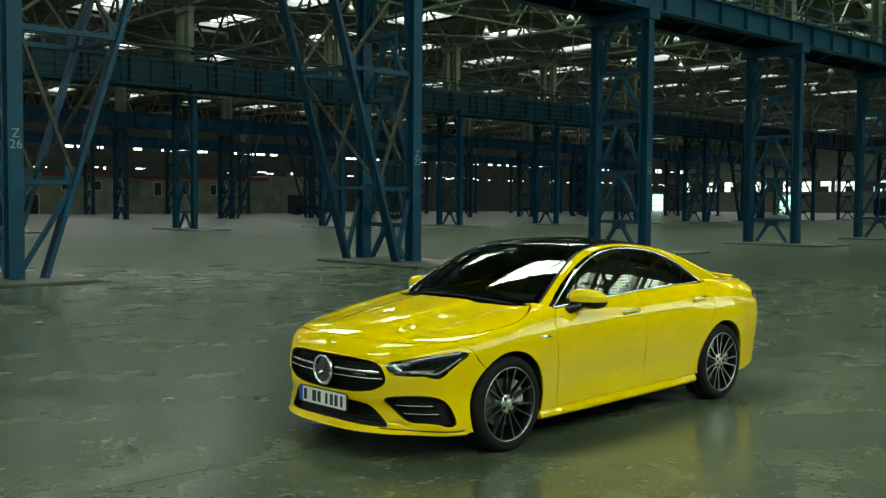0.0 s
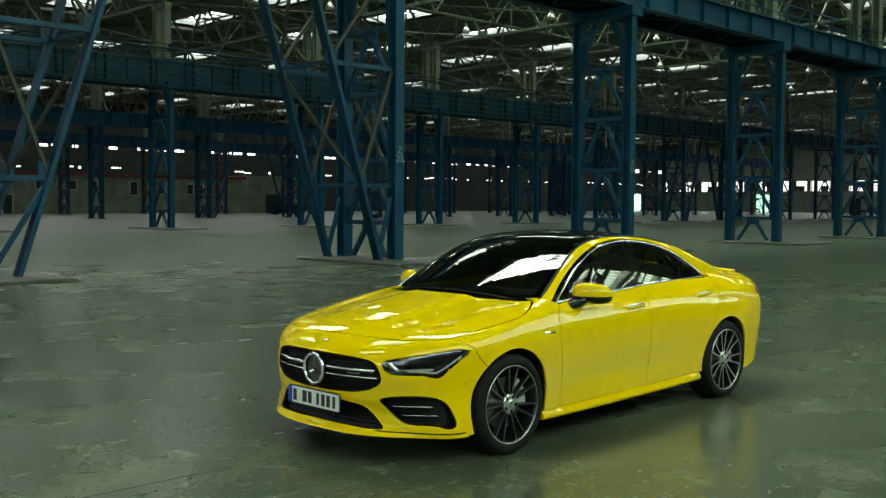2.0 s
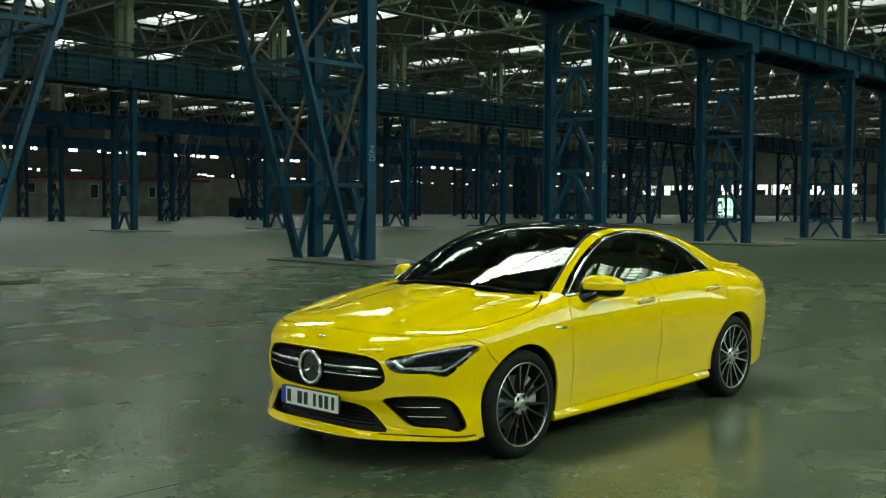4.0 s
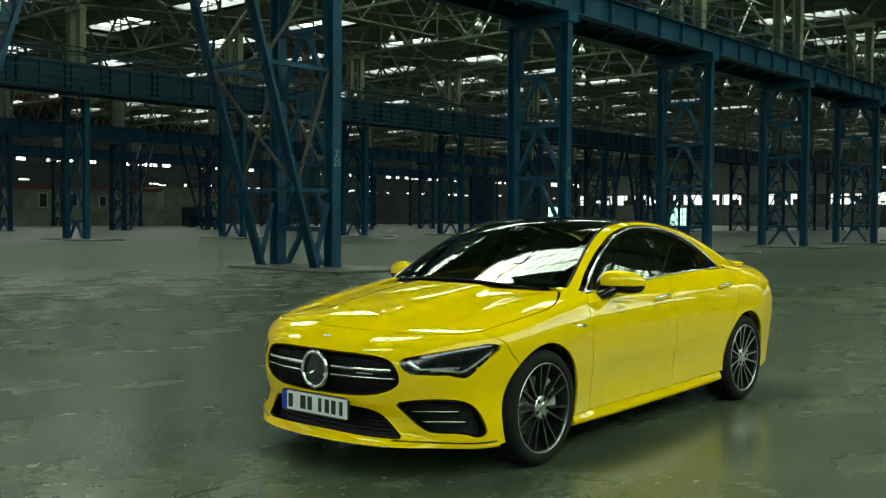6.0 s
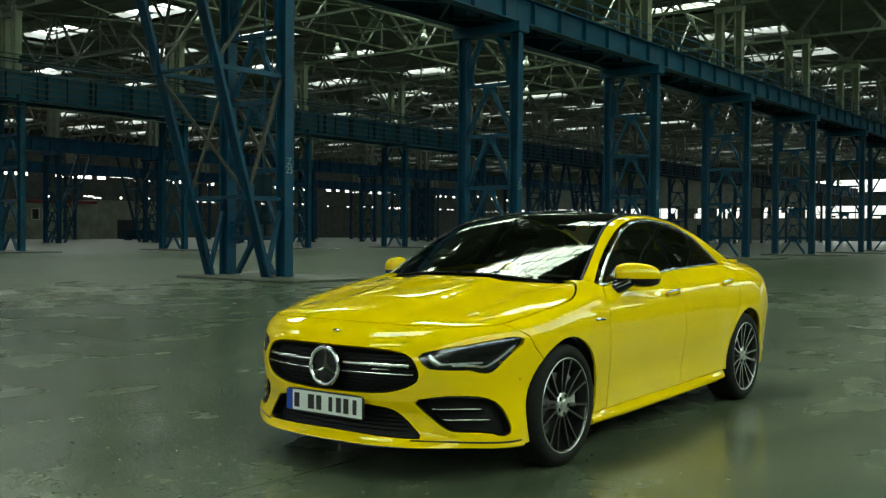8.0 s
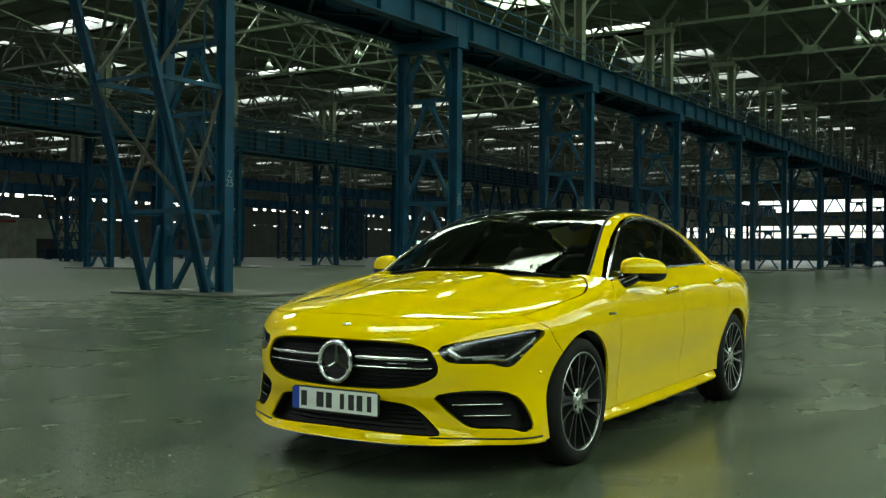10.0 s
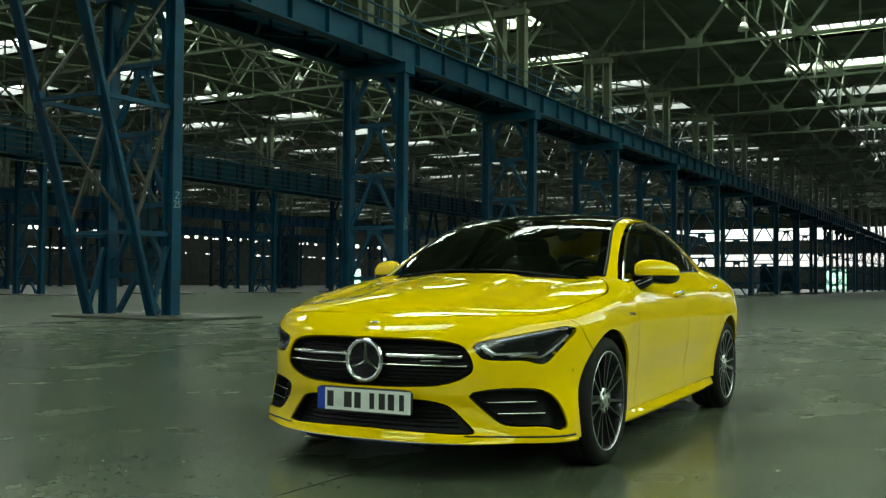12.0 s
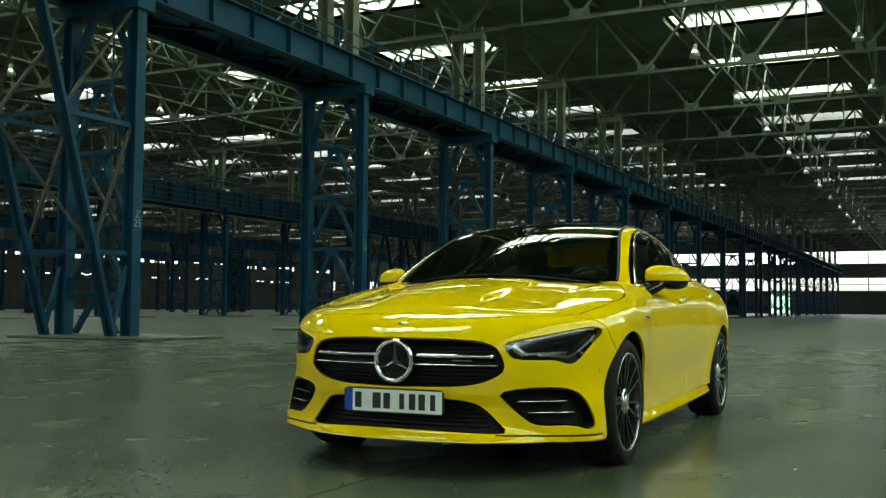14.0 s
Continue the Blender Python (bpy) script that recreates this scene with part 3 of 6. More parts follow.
NOSE = spline((0.05, 0.84), (0.12, 0.87), (0.17, 0.882), (0.23, 0.864), (0.30, 0.86), (0.42, 0.865), (0.50, 0.872), (0.58, 0.866), (0.66, 0.845), (0.74, 0.80), (0.9, 0.66))
TAIL = spline((0.1, 0.90), (0.3, 0.99), (0.5, 1.02), (0.8, 1.01), (0.95, 0.96), (1.1, 0.90))
SIDE = spline((0.08, 0.810), (0.17, 0.862), (0.24, 0.862), (0.34, 0.868), (0.46, 0.882), (0.6, 0.899), (0.7, 0.903), (0.78, 0.895), (0.86, 0.872), (0.92, 0.835), (1.0, 0.755), (1.1, 0.630))
FLARE = spline((0.1, 0.4), (0.3, 1.0), (0.68, 1.0), (0.85, 0.35), (1.0, 0.0))
NARROW = spline((-3.8, -0.07), (-3.3, -0.03), (-2.9, 0.0), (-2.3, 0.0), (-1.5, 0.0), (-0.5, 0.0), (0.2, 0.0), (0.9, 0.0))
TOP = spline((-3.90, 0.80), (-3.80, 0.93), (-3.70, 1.00), (-3.5, 1.022), (-3.2, 1.035), (-2.9, 1.06), (-2.4, 1.12), (-1.2, 1.12), (-0.8, 1.05), (-0.45, 0.99), (-0.2, 0.96), (0.0, 0.932), (0.2, 0.90), (0.4, 0.862), (0.6, 0.812), (0.72, 0.762), (0.80, 0.718), (0.86, 0.675), (0.95, 0.60))
TOP_DROP = spline((-3.6, 0.05), (-2.0, 0.03), (-0.45, 0.045), (0.0, 0.06), (0.4, 0.075), (0.7, 0.05), (0.9, 0.02))
ROUND = 2.42


def body_f(x, y, z):
    """Below 0 inside the lower body."""
    y = np.abs(y)
    wide = SIDE(z) + NARROW(x) + 0.022 * FLARE(z) * (np.exp(-((x / 0.43) ** 4)) + np.exp(-(((x + WB) / 0.45) ** 4)))
    # hollow in the lower doors
    wide = wide - 0.012 * np.exp(-(((z - 0.40) / 0.10) ** 2)) * np.exp(-(((x + 1.35) / 0.75) ** 4))
    # shoulder line rising through the door handles
    crease = 0.785 - 0.06 * (x + 0.2) - z
    wide = wide + 0.007 / (1 + np.exp(np.clip(-crease / 0.009, -40, 40))) * np.clip((-0.15 - x) / 0.35, 0, 1) * np.clip((x + 2.75) / 0.6, 0, 1)
    n = ROUND + 0.15 * np.clip((0.42 - z) / 0.2, 0, 1) + 1.5 * (x < -1.0)
    ahead, behind = np.clip(x, 0, None) / NOSE(z), np.clip(-2.85 - x, 0, None) / (TAIL(z) - 0.06)
    far = np.maximum(ahead, behind)
    plan = ((far**n + (y / wide) ** n) ** (1 / n) - 1) * 0.85
    # squared lower corners of the front bumper
    plan = plan - 0.063 * np.exp(-(((np.arctan2(y, np.maximum(x, 1e-3)) - 1.065) / 0.185) ** 2)) * np.exp(-(((z - 0.22) / 0.2) ** 2)) * (x > 0)
    # the nose between the side vents is set back, with a slanting fold beside the lower intake
    fold = 0.61 + 0.96 * (0.40 - z) - np.arctan2(y, np.maximum(x, 1e-3))
    plan = plan + 0.020 / (1 + np.exp(np.clip(-fold / 0.030, -40, 40))) * np.exp(-(((z - 0.29) / 0.085) ** 4)) * (x > 0)
    top = TOP(x) - TOP_DROP(x) * (y / 0.75) ** 2.2
    # hood: raised middle and raised edges, with a shallow valley between two creases on each side
    rise = lambda d, w: 1 / (1 + np.exp(np.clip(-d / w, -40, 40)))
    fade = np.clip((0.66 - x) / 0.3, 0, 1) ** 1.5 * np.clip((x + 0.9) / 0.3, 0, 1)
    outer = 0.60 + 0.06 * np.clip((-0.05 - x) / 0.3, 0, 1) - 0.04 * np.clip((x - 0.4) / 0.2, 0, 1)
    top = top + fade * (0.018 * rise(0.295 - y, 0.019) + 0.010 * rise(y - outer, 0.017) - 0.012)
    return smax(plan, (z - top) * 0.9, 0.13)


ROOF = spline((-3.9, 0.80), (-3.5, 0.99), (-3.2, 1.085), (-2.9, 1.185), (-2.6, 1.275), (-2.3, 1.338), (-2.0, 1.376), (-1.75, 1.39), (-1.5, 1.388), (-1.25, 1.362), (-1.0, 1.30), (-0.8, 1.225), (-0.6, 1.138), (-0.4, 1.045), (-0.2, 0.945), (0.1, 0.79))
CABIN = spline((-3.6, 0.608), (-3.0, 0.698), (-2.6, 0.743), (-2.2, 0.780), (-1.6, 0.808), (-1.0, 0.820), (-0.5, 0.813), (0.0, 0.788))
CABIN_LEAN = 0.53


def cabin_f(x, y, z):
    """Below 0 inside the cabin: glass, pillars and roof."""
    y = np.abs(y)
    side = y - (CABIN(x) - CABIN_LEAN * (z - 0.93) - 0.09 * np.clip(z - 0.93, 0, 1) ** 2)
    lag = spline((-3.5, -0.12), (-2.4, -0.05), (-1.6, 0.0), (-1.1, 0.08), (-0.4, 0.19))(x)
    top = ROOF(x + lag * (y / 0.65) ** 2) - 0.045 * (y / 0.6) ** 2
    return smax(side * 0.9, (z - top) * 0.85, 0.085)


def solve(f, start, way, reach, steps=60):
    """First points along rays at which f falls below 0 (NaN where it never does), by steps and halving."""
    start, way = np.asarray(start, float), np.asarray(way, float)
    lo = np.zeros(len(start))
    hit = np.full(len(start), np.nan)
    prev = lo.copy()
    for k in range(1, steps + 1):
        d = np.full(len(start), reach * k / steps)
        p = start + way * d[:, None]
        inside = (f(p[:, 0], p[:, 1], p[:, 2]) < 0) & np.isnan(hit)
        if inside.any():
            a, b = prev[inside], d[inside]
            for _ in range(26):
                m = (a + b) / 2
                q = start[inside] + way[inside] * m[:, None]
                isin = f(q[:, 0], q[:, 1], q[:, 2]) < 0
                a, b = np.where(isin, a, m), np.where(isin, m, b)
            hit[inside] = b
        prev = d
    return start + way * hit[:, None]


def normals(f, p, e=1.5e-3):
    g = np.stack([f(*(p + e * np.eye(3)[k]).T) - f(*(p - e * np.eye(3)[k]).T) for k in range(3)], 1)
    return g / np.maximum(np.linalg.norm(g, axis=1, keepdims=True), 1e-9)


# ---- car materials ----
def paint_material():
    m = bpy.data.materials.new("sun_yellow_car_paint")
    m.use_nodes = True
    nt = m.node_tree
    b = nt.nodes["Principled BSDF"]
    co = nt.nodes.new("ShaderNodeTexCoord")
    n = nt.nodes.new("ShaderNodeTexNoise")
    n.inputs["Scale"].default_value = 900.0
    nt.links.new(co.outputs["Object"], n.inputs["Vector"])
    r = nt.nodes.new("ShaderNodeValToRGB")
    r.color_ramp.elements[0].color = (0.78, 0.52, 0.0, 1)
    r.color_ramp.elements[1].color = (0.84, 0.575, 0.001, 1)
    nt.links.new(n.outputs["Fac"], r.inputs["Fac"])
    nt.links.new(r.outputs["Color"], b.inputs["Base Color"])
    b.inputs["Roughness"].default_value = 0.42
    b.inputs["Specular IOR Level"].default_value = 0.0
    b.inputs["Coat Weight"].default_value = 1.0
    b.inputs["Coat Roughness"].default_value = 0.012
    b.inputs["Coat IOR"].default_value = 1.46
    return m


def pane_material(name, tint):
    """A thin tinted pane: see-through, with a mirror gloss that grows at grazing angles."""
    m = bpy.data.materials.new(name)
    m.use_nodes = True
    nt = m.node_tree
    nt.nodes.clear()
    out = nt.nodes.new("ShaderNodeOutputMaterial")
    mix = nt.nodes.new("ShaderNodeMixShader")
    clear = nt.nodes.new("ShaderNodeBsdfTransparent")
    gloss = nt.nodes.new("ShaderNodeBsdfGlossy")
    fres = nt.nodes.new("ShaderNodeFresnel")
    fres.inputs["IOR"].default_value = 1.6
    clear.inputs["Color"].default_value = (*tint, 1)
    gloss.inputs["Color"].default_value = (1, 1, 1, 1)
    gloss.inputs["Roughness"].default_value = 0.004
    nt.links.new(fres.outputs["Fac"], mix.inputs["Fac"])
    nt.links.new(clear.outputs["BSDF"], mix.inputs[1])
    nt.links.new(gloss.outputs["BSDF"], mix.inputs[2])
    nt.links.new(mix.outputs["Shader"], out.inputs["Surface"])
    return m


PAINT = paint_material()
WINDSCREEN = pane_material("green_tinted_windscreen", (0.70, 0.80, 0.70))
FRONT_GLASS = pane_material("lightly_tinted_glass", (0.42, 0.48, 0.42))
PRIVACY = pane_material("dark_tinted_glass", (0.055, 0.065, 0.058))
LAMP_GLASS = pane_material("clear_lamp_cover", (0.85, 0.87, 0.87))
GLOSS_BLACK = mat("gloss_black_lacquer", (0.004, 0.004, 0.005), 0.3, coat=1.0, spread=0.1, scale=300, spec=0.0)
MATT_BLACK = mat("matt_black_plastic", (0.006, 0.006, 0.0065), 0.5, spec=0.2, spread=0.2, scale=200, bump=0.1, bump_scale=400)
RUBBER = mat("black_tyre_rubber", (0.009, 0.009, 0.0095), 0.8, spec=0.2, spread=0.25, scale=30, bump=0.1, bump_scale=120)
CHROME = mat("polished_chrome", (0.8, 0.8, 0.8), 0.06, metal=1.0, spread=0.02, scale=50)
MACHINED = mat("machined_alloy", (0.68, 0.68, 0.69), 0.30, metal=1.0, spread=0.06, scale=120)
RIM_DARK = mat("dark_grey_wheel_paint", (0.009, 0.009, 0.010), 0.3, coat=0.6, spread=0.1, scale=80)
DISC = mat("cast_brake_disc", (0.28, 0.28, 0.28), 0.4, metal=1.0, spread=0.15, scale=60)
CALIPER = mat("grey_caliper_paint", (0.42, 0.42, 0.42), 0.4, spread=0.1, scale=40)
SEAT = mat("black_seat_leather", (0.03, 0.03, 0.031), 0.5, spread=0.2, scale=40, bump=0.2, bump_scale=200)
PLATE_WHITE = mat("white_plate_sheet", (0.75, 0.77, 0.74), 0.35, spread=0.04, scale=30)
PLATE_BLUE = mat("blue_plate_band", (0.01, 0.05, 0.4), 0.35, spread=0.05, scale=30)
PLATE_BLACK = mat("black_plate_print", (0.012, 0.012, 0.012), 0.4, spread=0.1, scale=30)
LAMP_CHROME = mat("bright_lamp_reflector", (0.85, 0.86, 0.88), 0.22, metal=0.85, spread=0.05, scale=60)
LAMP_INNER = mat("smoked_lamp_bezel", (0.06, 0.06, 0.065), 0.18, metal=0.7, spread=0.1, scale=60)
LINING = mat("black_headliner", (0.01, 0.01, 0.011), 0.9, spread=0.2, scale=90)
TAIL_RED = mat("dark_red_tail_lamp", (0.16, 0.006, 0.008), 0.12, coat=1.0, spread=0.15, scale=60)


# ---- panels cut out of the smooth form ----
from mathutils.geometry import delaunay_2d_cdt

FAN = np.array([0.0, 0.0, 0.35])
REAR = np.array([-2.85, 0.0, 0.45])
K = 0.85    # metres per radian in the fan charts


def lift(kind, f, q):
    """Points of the surface f from chart coordinates q."""
    n = len(q)
    u, v = q[:, 0], q[:, 1]
    if kind == "side":
        return solve(f, np.stack([u, np.full(n, 1.25), v], 1), np.tile((0.0, -1.0, 0.0), (n, 1)), 1.25)
    if kind == "top":
        return solve(f, np.stack([u, v, np.full(n, 1.6)], 1), np.tile((0.0, 0.0, -1.0), (n, 1)), 1.4)
    if kind == "cab":
        a = v / 0.6
        d = np.stack([0 * a, np.cos(a), np.sin(a)], 1)
        o = np.stack([u, 0 * u, 0 * u + 0.90], 1)
    else:
        a, b = u / K, v / K
        s = 1.0 if kind == "fan" else -1.0
        d = np.stack([s * np.cos(a) * np.cos(b), np.sin(a) * np.cos(b), np.sin(b)], 1)
        o = np.tile(FAN if kind == "fan" else REAR, (n, 1))
    return solve(f, o + 1.5 * d, -d, 1.5)


def chart(kind, p):
    """Chart coordinates of points near the surface."""
    p = np.atleast_2d(np.asarray(p, float))
    if kind == "side":
        return p[:, [0, 2]]
    if kind == "top":
        return p[:, [0, 1]]
    if kind == "cab":
        return np.stack([p[:, 0], 0.6 * np.arctan2(p[:, 2] - 0.90, p[:, 1])], 1)
    o, s = (FAN, 1.0) if kind == "fan" else (REAR, -1.0)
    d = p - o
    return np.stack([K * np.arctan2(d[:, 1], s * d[:, 0]), K * np.arctan2(d[:, 2], np.hypot(d[:, 0], d[:, 1]))], 1)


def belt_points(rows):
    """Points of the nose from rows of (degrees from straight ahead, height)."""
    rows = np.array(rows, float)
    a = np.radians(rows[:, 0])
    d = np.stack([np.cos(a), np.sin(a), 0 * a], 1)
    return solve(body_f, 1.4 * d + np.stack([0 * a, 0 * a, rows[:, 1]], 1), -d, 1.4, 120)


def fine(loop, step, closed=True):
    """The loop with its long edges divided."""
    loop, out = np.asarray(loop, float), []
    for a, b in zip(loop, np.roll(loop, -1, 0) if closed else loop[1:]):
        n = max(1, int(np.ceil(np.linalg.norm(b - a) / step)))
        out += [a + (b - a) * k / n for k in range(n)]
    return np.array(out if closed else out + [loop[-1]])


def rounded(loop, rounds=2, closed=True):
    """Corner cutting, to turn a coarse loop into a soft one."""
    loop = np.asarray(loop, float)
    for _ in range(rounds):
        nxt = np.roll(loop, -1, 0)
        if closed:
            loop = np.stack([0.75 * loop + 0.25 * nxt, 0.25 * loop + 0.75 * nxt], 1).reshape(-1, loop.shape[1])
        else:
            mid = np.stack([0.75 * loop[:-1] + 0.25 * loop[1:], 0.25 * loop[:-1] + 0.75 * loop[1:]], 1).reshape(-1, loop.shape[1])
            loop = np.concatenate([loop[:1], mid, loop[-1:]])
    return loop


def within(loop, q):
    x, y = q[:, 0], q[:, 1]
    inside = np.zeros(len(q), bool)
    for (ax, ay), (bx, by) in zip(loop, np.roll(loop, -1, 0)):
        cross = (ay > y) != (by > y)
        inside ^= cross & (x < (bx - ax) * (y - ay) / (by - ay if by != ay else 1e-9) + ax)
    return inside


def area(loop):
    return 0.5 * np.sum(loop[:, 0] * np.roll(loop[:, 1], -1) - np.roll(loop[:, 0], -1) * loop[:, 1])


def inset(loop, d):
    """The loop drawn in by d (out for a negative d)."""
    if area(loop) < 0:
        loop = loop[::-1]
    a, b = loop - np.roll(loop, 1, 0), np.roll(loop, -1, 0) - loop
    na, nb = (np.stack([-v[:, 1], v[:, 0]], 1) / np.maximum(np.linalg.norm(v, axis=1, keepdims=True), 1e-9) for v in (a, b))
    n = na + nb
    return loop + d * n / np.maximum(np.linalg.norm(n, axis=1, keepdims=True), 0.3)


def panel_mesh(name, kind, f, outline, holes=(), step=0.025, gap=0.003, off=0.0, rim=0.014, mirror=False, material=None):
    """One panel of the surface f, cut to its outline, with its edges turned in. mirror: the same panel of the other side."""
    outer = fine(inset(np.asarray(outline, float), gap), step)
    loops = [outer] + [fine(inset(np.asarray(h, float), -gap), step) for h in holes]
    lo, hi = outer.min(0), outer.max(0)
    gx, gy = np.meshgrid(np.arange(lo[0] + step / 2, hi[0], step), np.arange(lo[1] + step / 2, hi[1], step))
    q = np.stack([gx.ravel(), gy.ravel()], 1)
    keep = within(outer, q)
    for h in loops[1:]:
        keep &= ~within(h, q)
    q = q[keep]
    rimpts = np.concatenate(loops)
    if len(q):
        near = np.array([np.min(np.hypot(*(rimpts - p).T)) for p in q])
        q = q[near > 0.45 * step]
    verts, edges, base = [], [], 0
    for lp in loops:
        edges += [(base + i, base + (i + 1) % len(lp)) for i in range(len(lp))]
        base += len(lp)
    allq = np.concatenate([rimpts, q])
    vs, _, fs, *_ = delaunay_2d_cdt([Vector(p) for p in allq], edges, [], 0, 1e-6)
    pts = np.array([(v.x, v.y) for v in vs])
    tris = np.array([t for t in fs if len(t) == 3])
    mid = pts[tris].mean(1)
    keep = within(outer, mid)
    for h in loops[1:]:
        keep &= ~within(h, mid)
    tris = tris[keep]
    p3 = lift(kind, f, pts)
    ok = ~np.isnan(p3).any(1)
    tris = tris[ok[tris].all(1)]
    nor = normals(f, np.where(ok[:, None], p3, 0))
    p3 = np.where(ok[:, None], p3, 0) + off * nor
    # turn every triangle to face along the surface's normal
    fn = np.cross(p3[tris[:, 1]] - p3[tris[:, 0]], p3[tris[:, 2]] - p3[tris[:, 0]])
    flip = (fn * nor[tris[:, 0]]).sum(1) < 0
    tris[flip] = tris[flip][:, ::-1]
    faces = tris.tolist()
    co, no = p3, nor
    if rim:
        half = {}
        for a, b, c in faces:
            for e in ((a, b), (b, c), (c, a)):
                half[e] = True
        border = [e for e in half if (e[1], e[0]) not in half]
        extra_co, extra_no, n0 = [], [], len(co)
        for a, b in border:
            out = np.cross(co[b] - co[a], no[a])
            out /= max(np.linalg.norm(out), 1e-9)
            k = n0 + len(extra_co)
            extra_co += [co[a], co[b], co[b] - rim * no[b], co[a] - rim * no[a]]
            extra_no += [out] * 4
            faces.append((k, k + 3, k + 2, k + 1))
        if extra_co:
            co, no = np.concatenate([co, extra_co]), np.concatenate([no, extra_no])
    if mirror:
        co, no = co * (1, -1, 1), no * (1, -1, 1)
        faces = [t[::-1] for t in faces]
    me = bpy.data.meshes.new(name)
    me.from_pydata(co.tolist(), [], faces)
    me.materials.append(material)
    me.shade_smooth()
    me.normals_split_custom_set_from_vertices(no.tolist())
    return me


def panel(name, parent, material, kind, f, outline, label="", mirror=False, **more):
    ob = new(name, panel_mesh(name, kind, f, outline, mirror=mirror, material=material, **more))
    ob.parent = parent
    if label:
        tagged(ob, label)
    return ob


def sweep(path, w, h, normal=None, closed=False, sides=8, power=2.6):
    """A rounded strip along a path of points, w across and h along the given normals."""
    path = np.asarray(path, float)
    bm, n = B(), len(path)
    nor = np.tile((0.0, 0.0, 1.0), (n, 1)) if normal is None else np.asarray(normal, float)
    rings = []
    for i in range(n):
        d = (path[(i + 1) % n] if closed or i + 1 < n else path[i]) - (path[i - 1] if closed or i else path[i])
        d = Vector(d).normalized()
        u = Vector(nor[i])
        s = d.cross(u).normalized()
        u = s.cross(d)
        ring = []
        for k in range(sides):
            a = 2 * math.pi * k / sides
            c, e = math.cos(a), math.sin(a)
            ring.append(bm.verts.new(Vector(path[i]) + s * (w / 2) * math.copysign(abs(c) ** (2 / power), c) + u * (h / 2) * math.copysign(abs(e) ** (2 / power), e)))
        rings.append(ring)
    for i in range(n if closed else n - 1):
        a, b = rings[i], rings[(i + 1) % n]
        for k in range(sides):
            bm.faces.new((a[k], a[(k + 1) % sides], b[(k + 1) % sides], b[k]))
    if not closed:
        bm.faces.new(rings[0][::-1])
        bm.faces.new(rings[-1])
    bmesh.ops.recalc_face_normals(bm, faces=bm.faces)
    return bm


def along(kind, f, loop, off=0.0, step=0.02, closed=False):
    """Surface points and normals along a line of chart points."""
    p = lift(kind, f, fine(np.asarray(loop, float), step, closed))
    p = p[~np.isnan(p).any(1)]
    n = normals(f, p)
    return p + off * n, n


def flipped(bm):
    bmesh.ops.scale(bm, vec=(1, -1, 1), verts=bm.verts)
    bmesh.ops.reverse_faces(bm, faces=bm.faces)
    return bm


def blob(c, r, power=2.0, seg=20, rings=12):
    """A soft box or ellipsoid: power 2 is round, higher is boxier."""
    bm = B()
    bmesh.ops.create_uvsphere(bm, u_segments=seg, v_segments=rings, radius=1)
    for v in bm.verts:
        k = sum(abs(a) ** power for a in v.co) ** (1 / power)
        v.co = Vector(v.co[i] / k * r[i] + c[i] for i in range(3))
    return bm


def lathe(profile, seg=48, axis_y=0.0):
    """A body of revolution about the y axis, from (radius, y) pairs."""
    bm = B()
    rings = []
    for r, y in profile:
        rings.append([bm.verts.new((r * math.cos(2 * math.pi * k / seg), y, r * math.sin(2 * math.pi * k / seg))) for k in range(seg)])
    for a, b in zip(rings, rings[1:]):
        for k in range(seg):
            bm.faces.new((a[k], a[(k + 1) % seg], b[(k + 1) % seg], b[k]))
    bmesh.ops.recalc_face_normals(bm, faces=bm.faces)
    return bm


# ---- the car ----
car = thing("car", "bright yellow four-door coupe with black roof and chrome trim", "car")
car.matrix_world = pose(0, -0.016, 0, 0, 0, 1.14)
SIDES = (False, True)


def arch(cx, a0, a1, n=26, r=0.359, cz=0.323):
    return [(cx + r * math.cos(math.radians(a0 + (a1 - a0) * k / n)), cz + r * math.sin(math.radians(a0 + (a1 - a0) * k / n))) for k in range(n + 1)]


def both(half):
    """A loop symmetric about the middle from its left half, given from bottom to top."""
    half = np.asarray(half, float)
    return np.concatenate([half, (half * (-1, 1))[::-1]])


# seam of the hood, from the middle of the nose along the wing to the windscreen corner
SEAM_FRONT = rounded([(0.708, 0.0), (0.706, 0.16), (0.695, 0.322), (0.650, 0.515), (0.585, 0.63), (0.505, 0.708), (0.40, 0.768)], 1, False)
SEAM_SIDE = rounded([(0.40, 0.768), (0.20, 0.818), (0.02, 0.840), (-0.12, 0.846), (-0.22, 0.830), (-0.33, 0.782), (-0.42, 0.715)], 2, False)
seam_front3, seam_side3 = lift("top", body_f, SEAM_FRONT), lift("top", body_f, SEAM_SIDE)

# front bumper with its openings
lip = belt_points([(a, 0.178) for a in (0.01, 10, 20, 30, 38, 45, 52, 58, 64, 68)])
arch_front = lift("side", body_f, np.array(arch(FRONT_AXLE, -23, 48, 12)))
lamp_tip = lift("side", body_f, np.array([(0.285, 0.655), (0.315, 0.715)]))
half = chart("fan", np.concatenate([lip, arch_front, lamp_tip, seam_front3[::-1]]))
bumper_loop = both(half)
GRILLE = chart("fan", belt_points([(0, 0.655), (12, 0.655), (20, 0.652), (27, 0.644), (31.5, 0.624), (33.5, 0.580), (34.5, 0.530), (33.5, 0.495), (29, 0.458), (22, 0.436), (12, 0.430), (0, 0.428)]))
grille_loop = rounded(both(GRILLE[::-1]), 1)
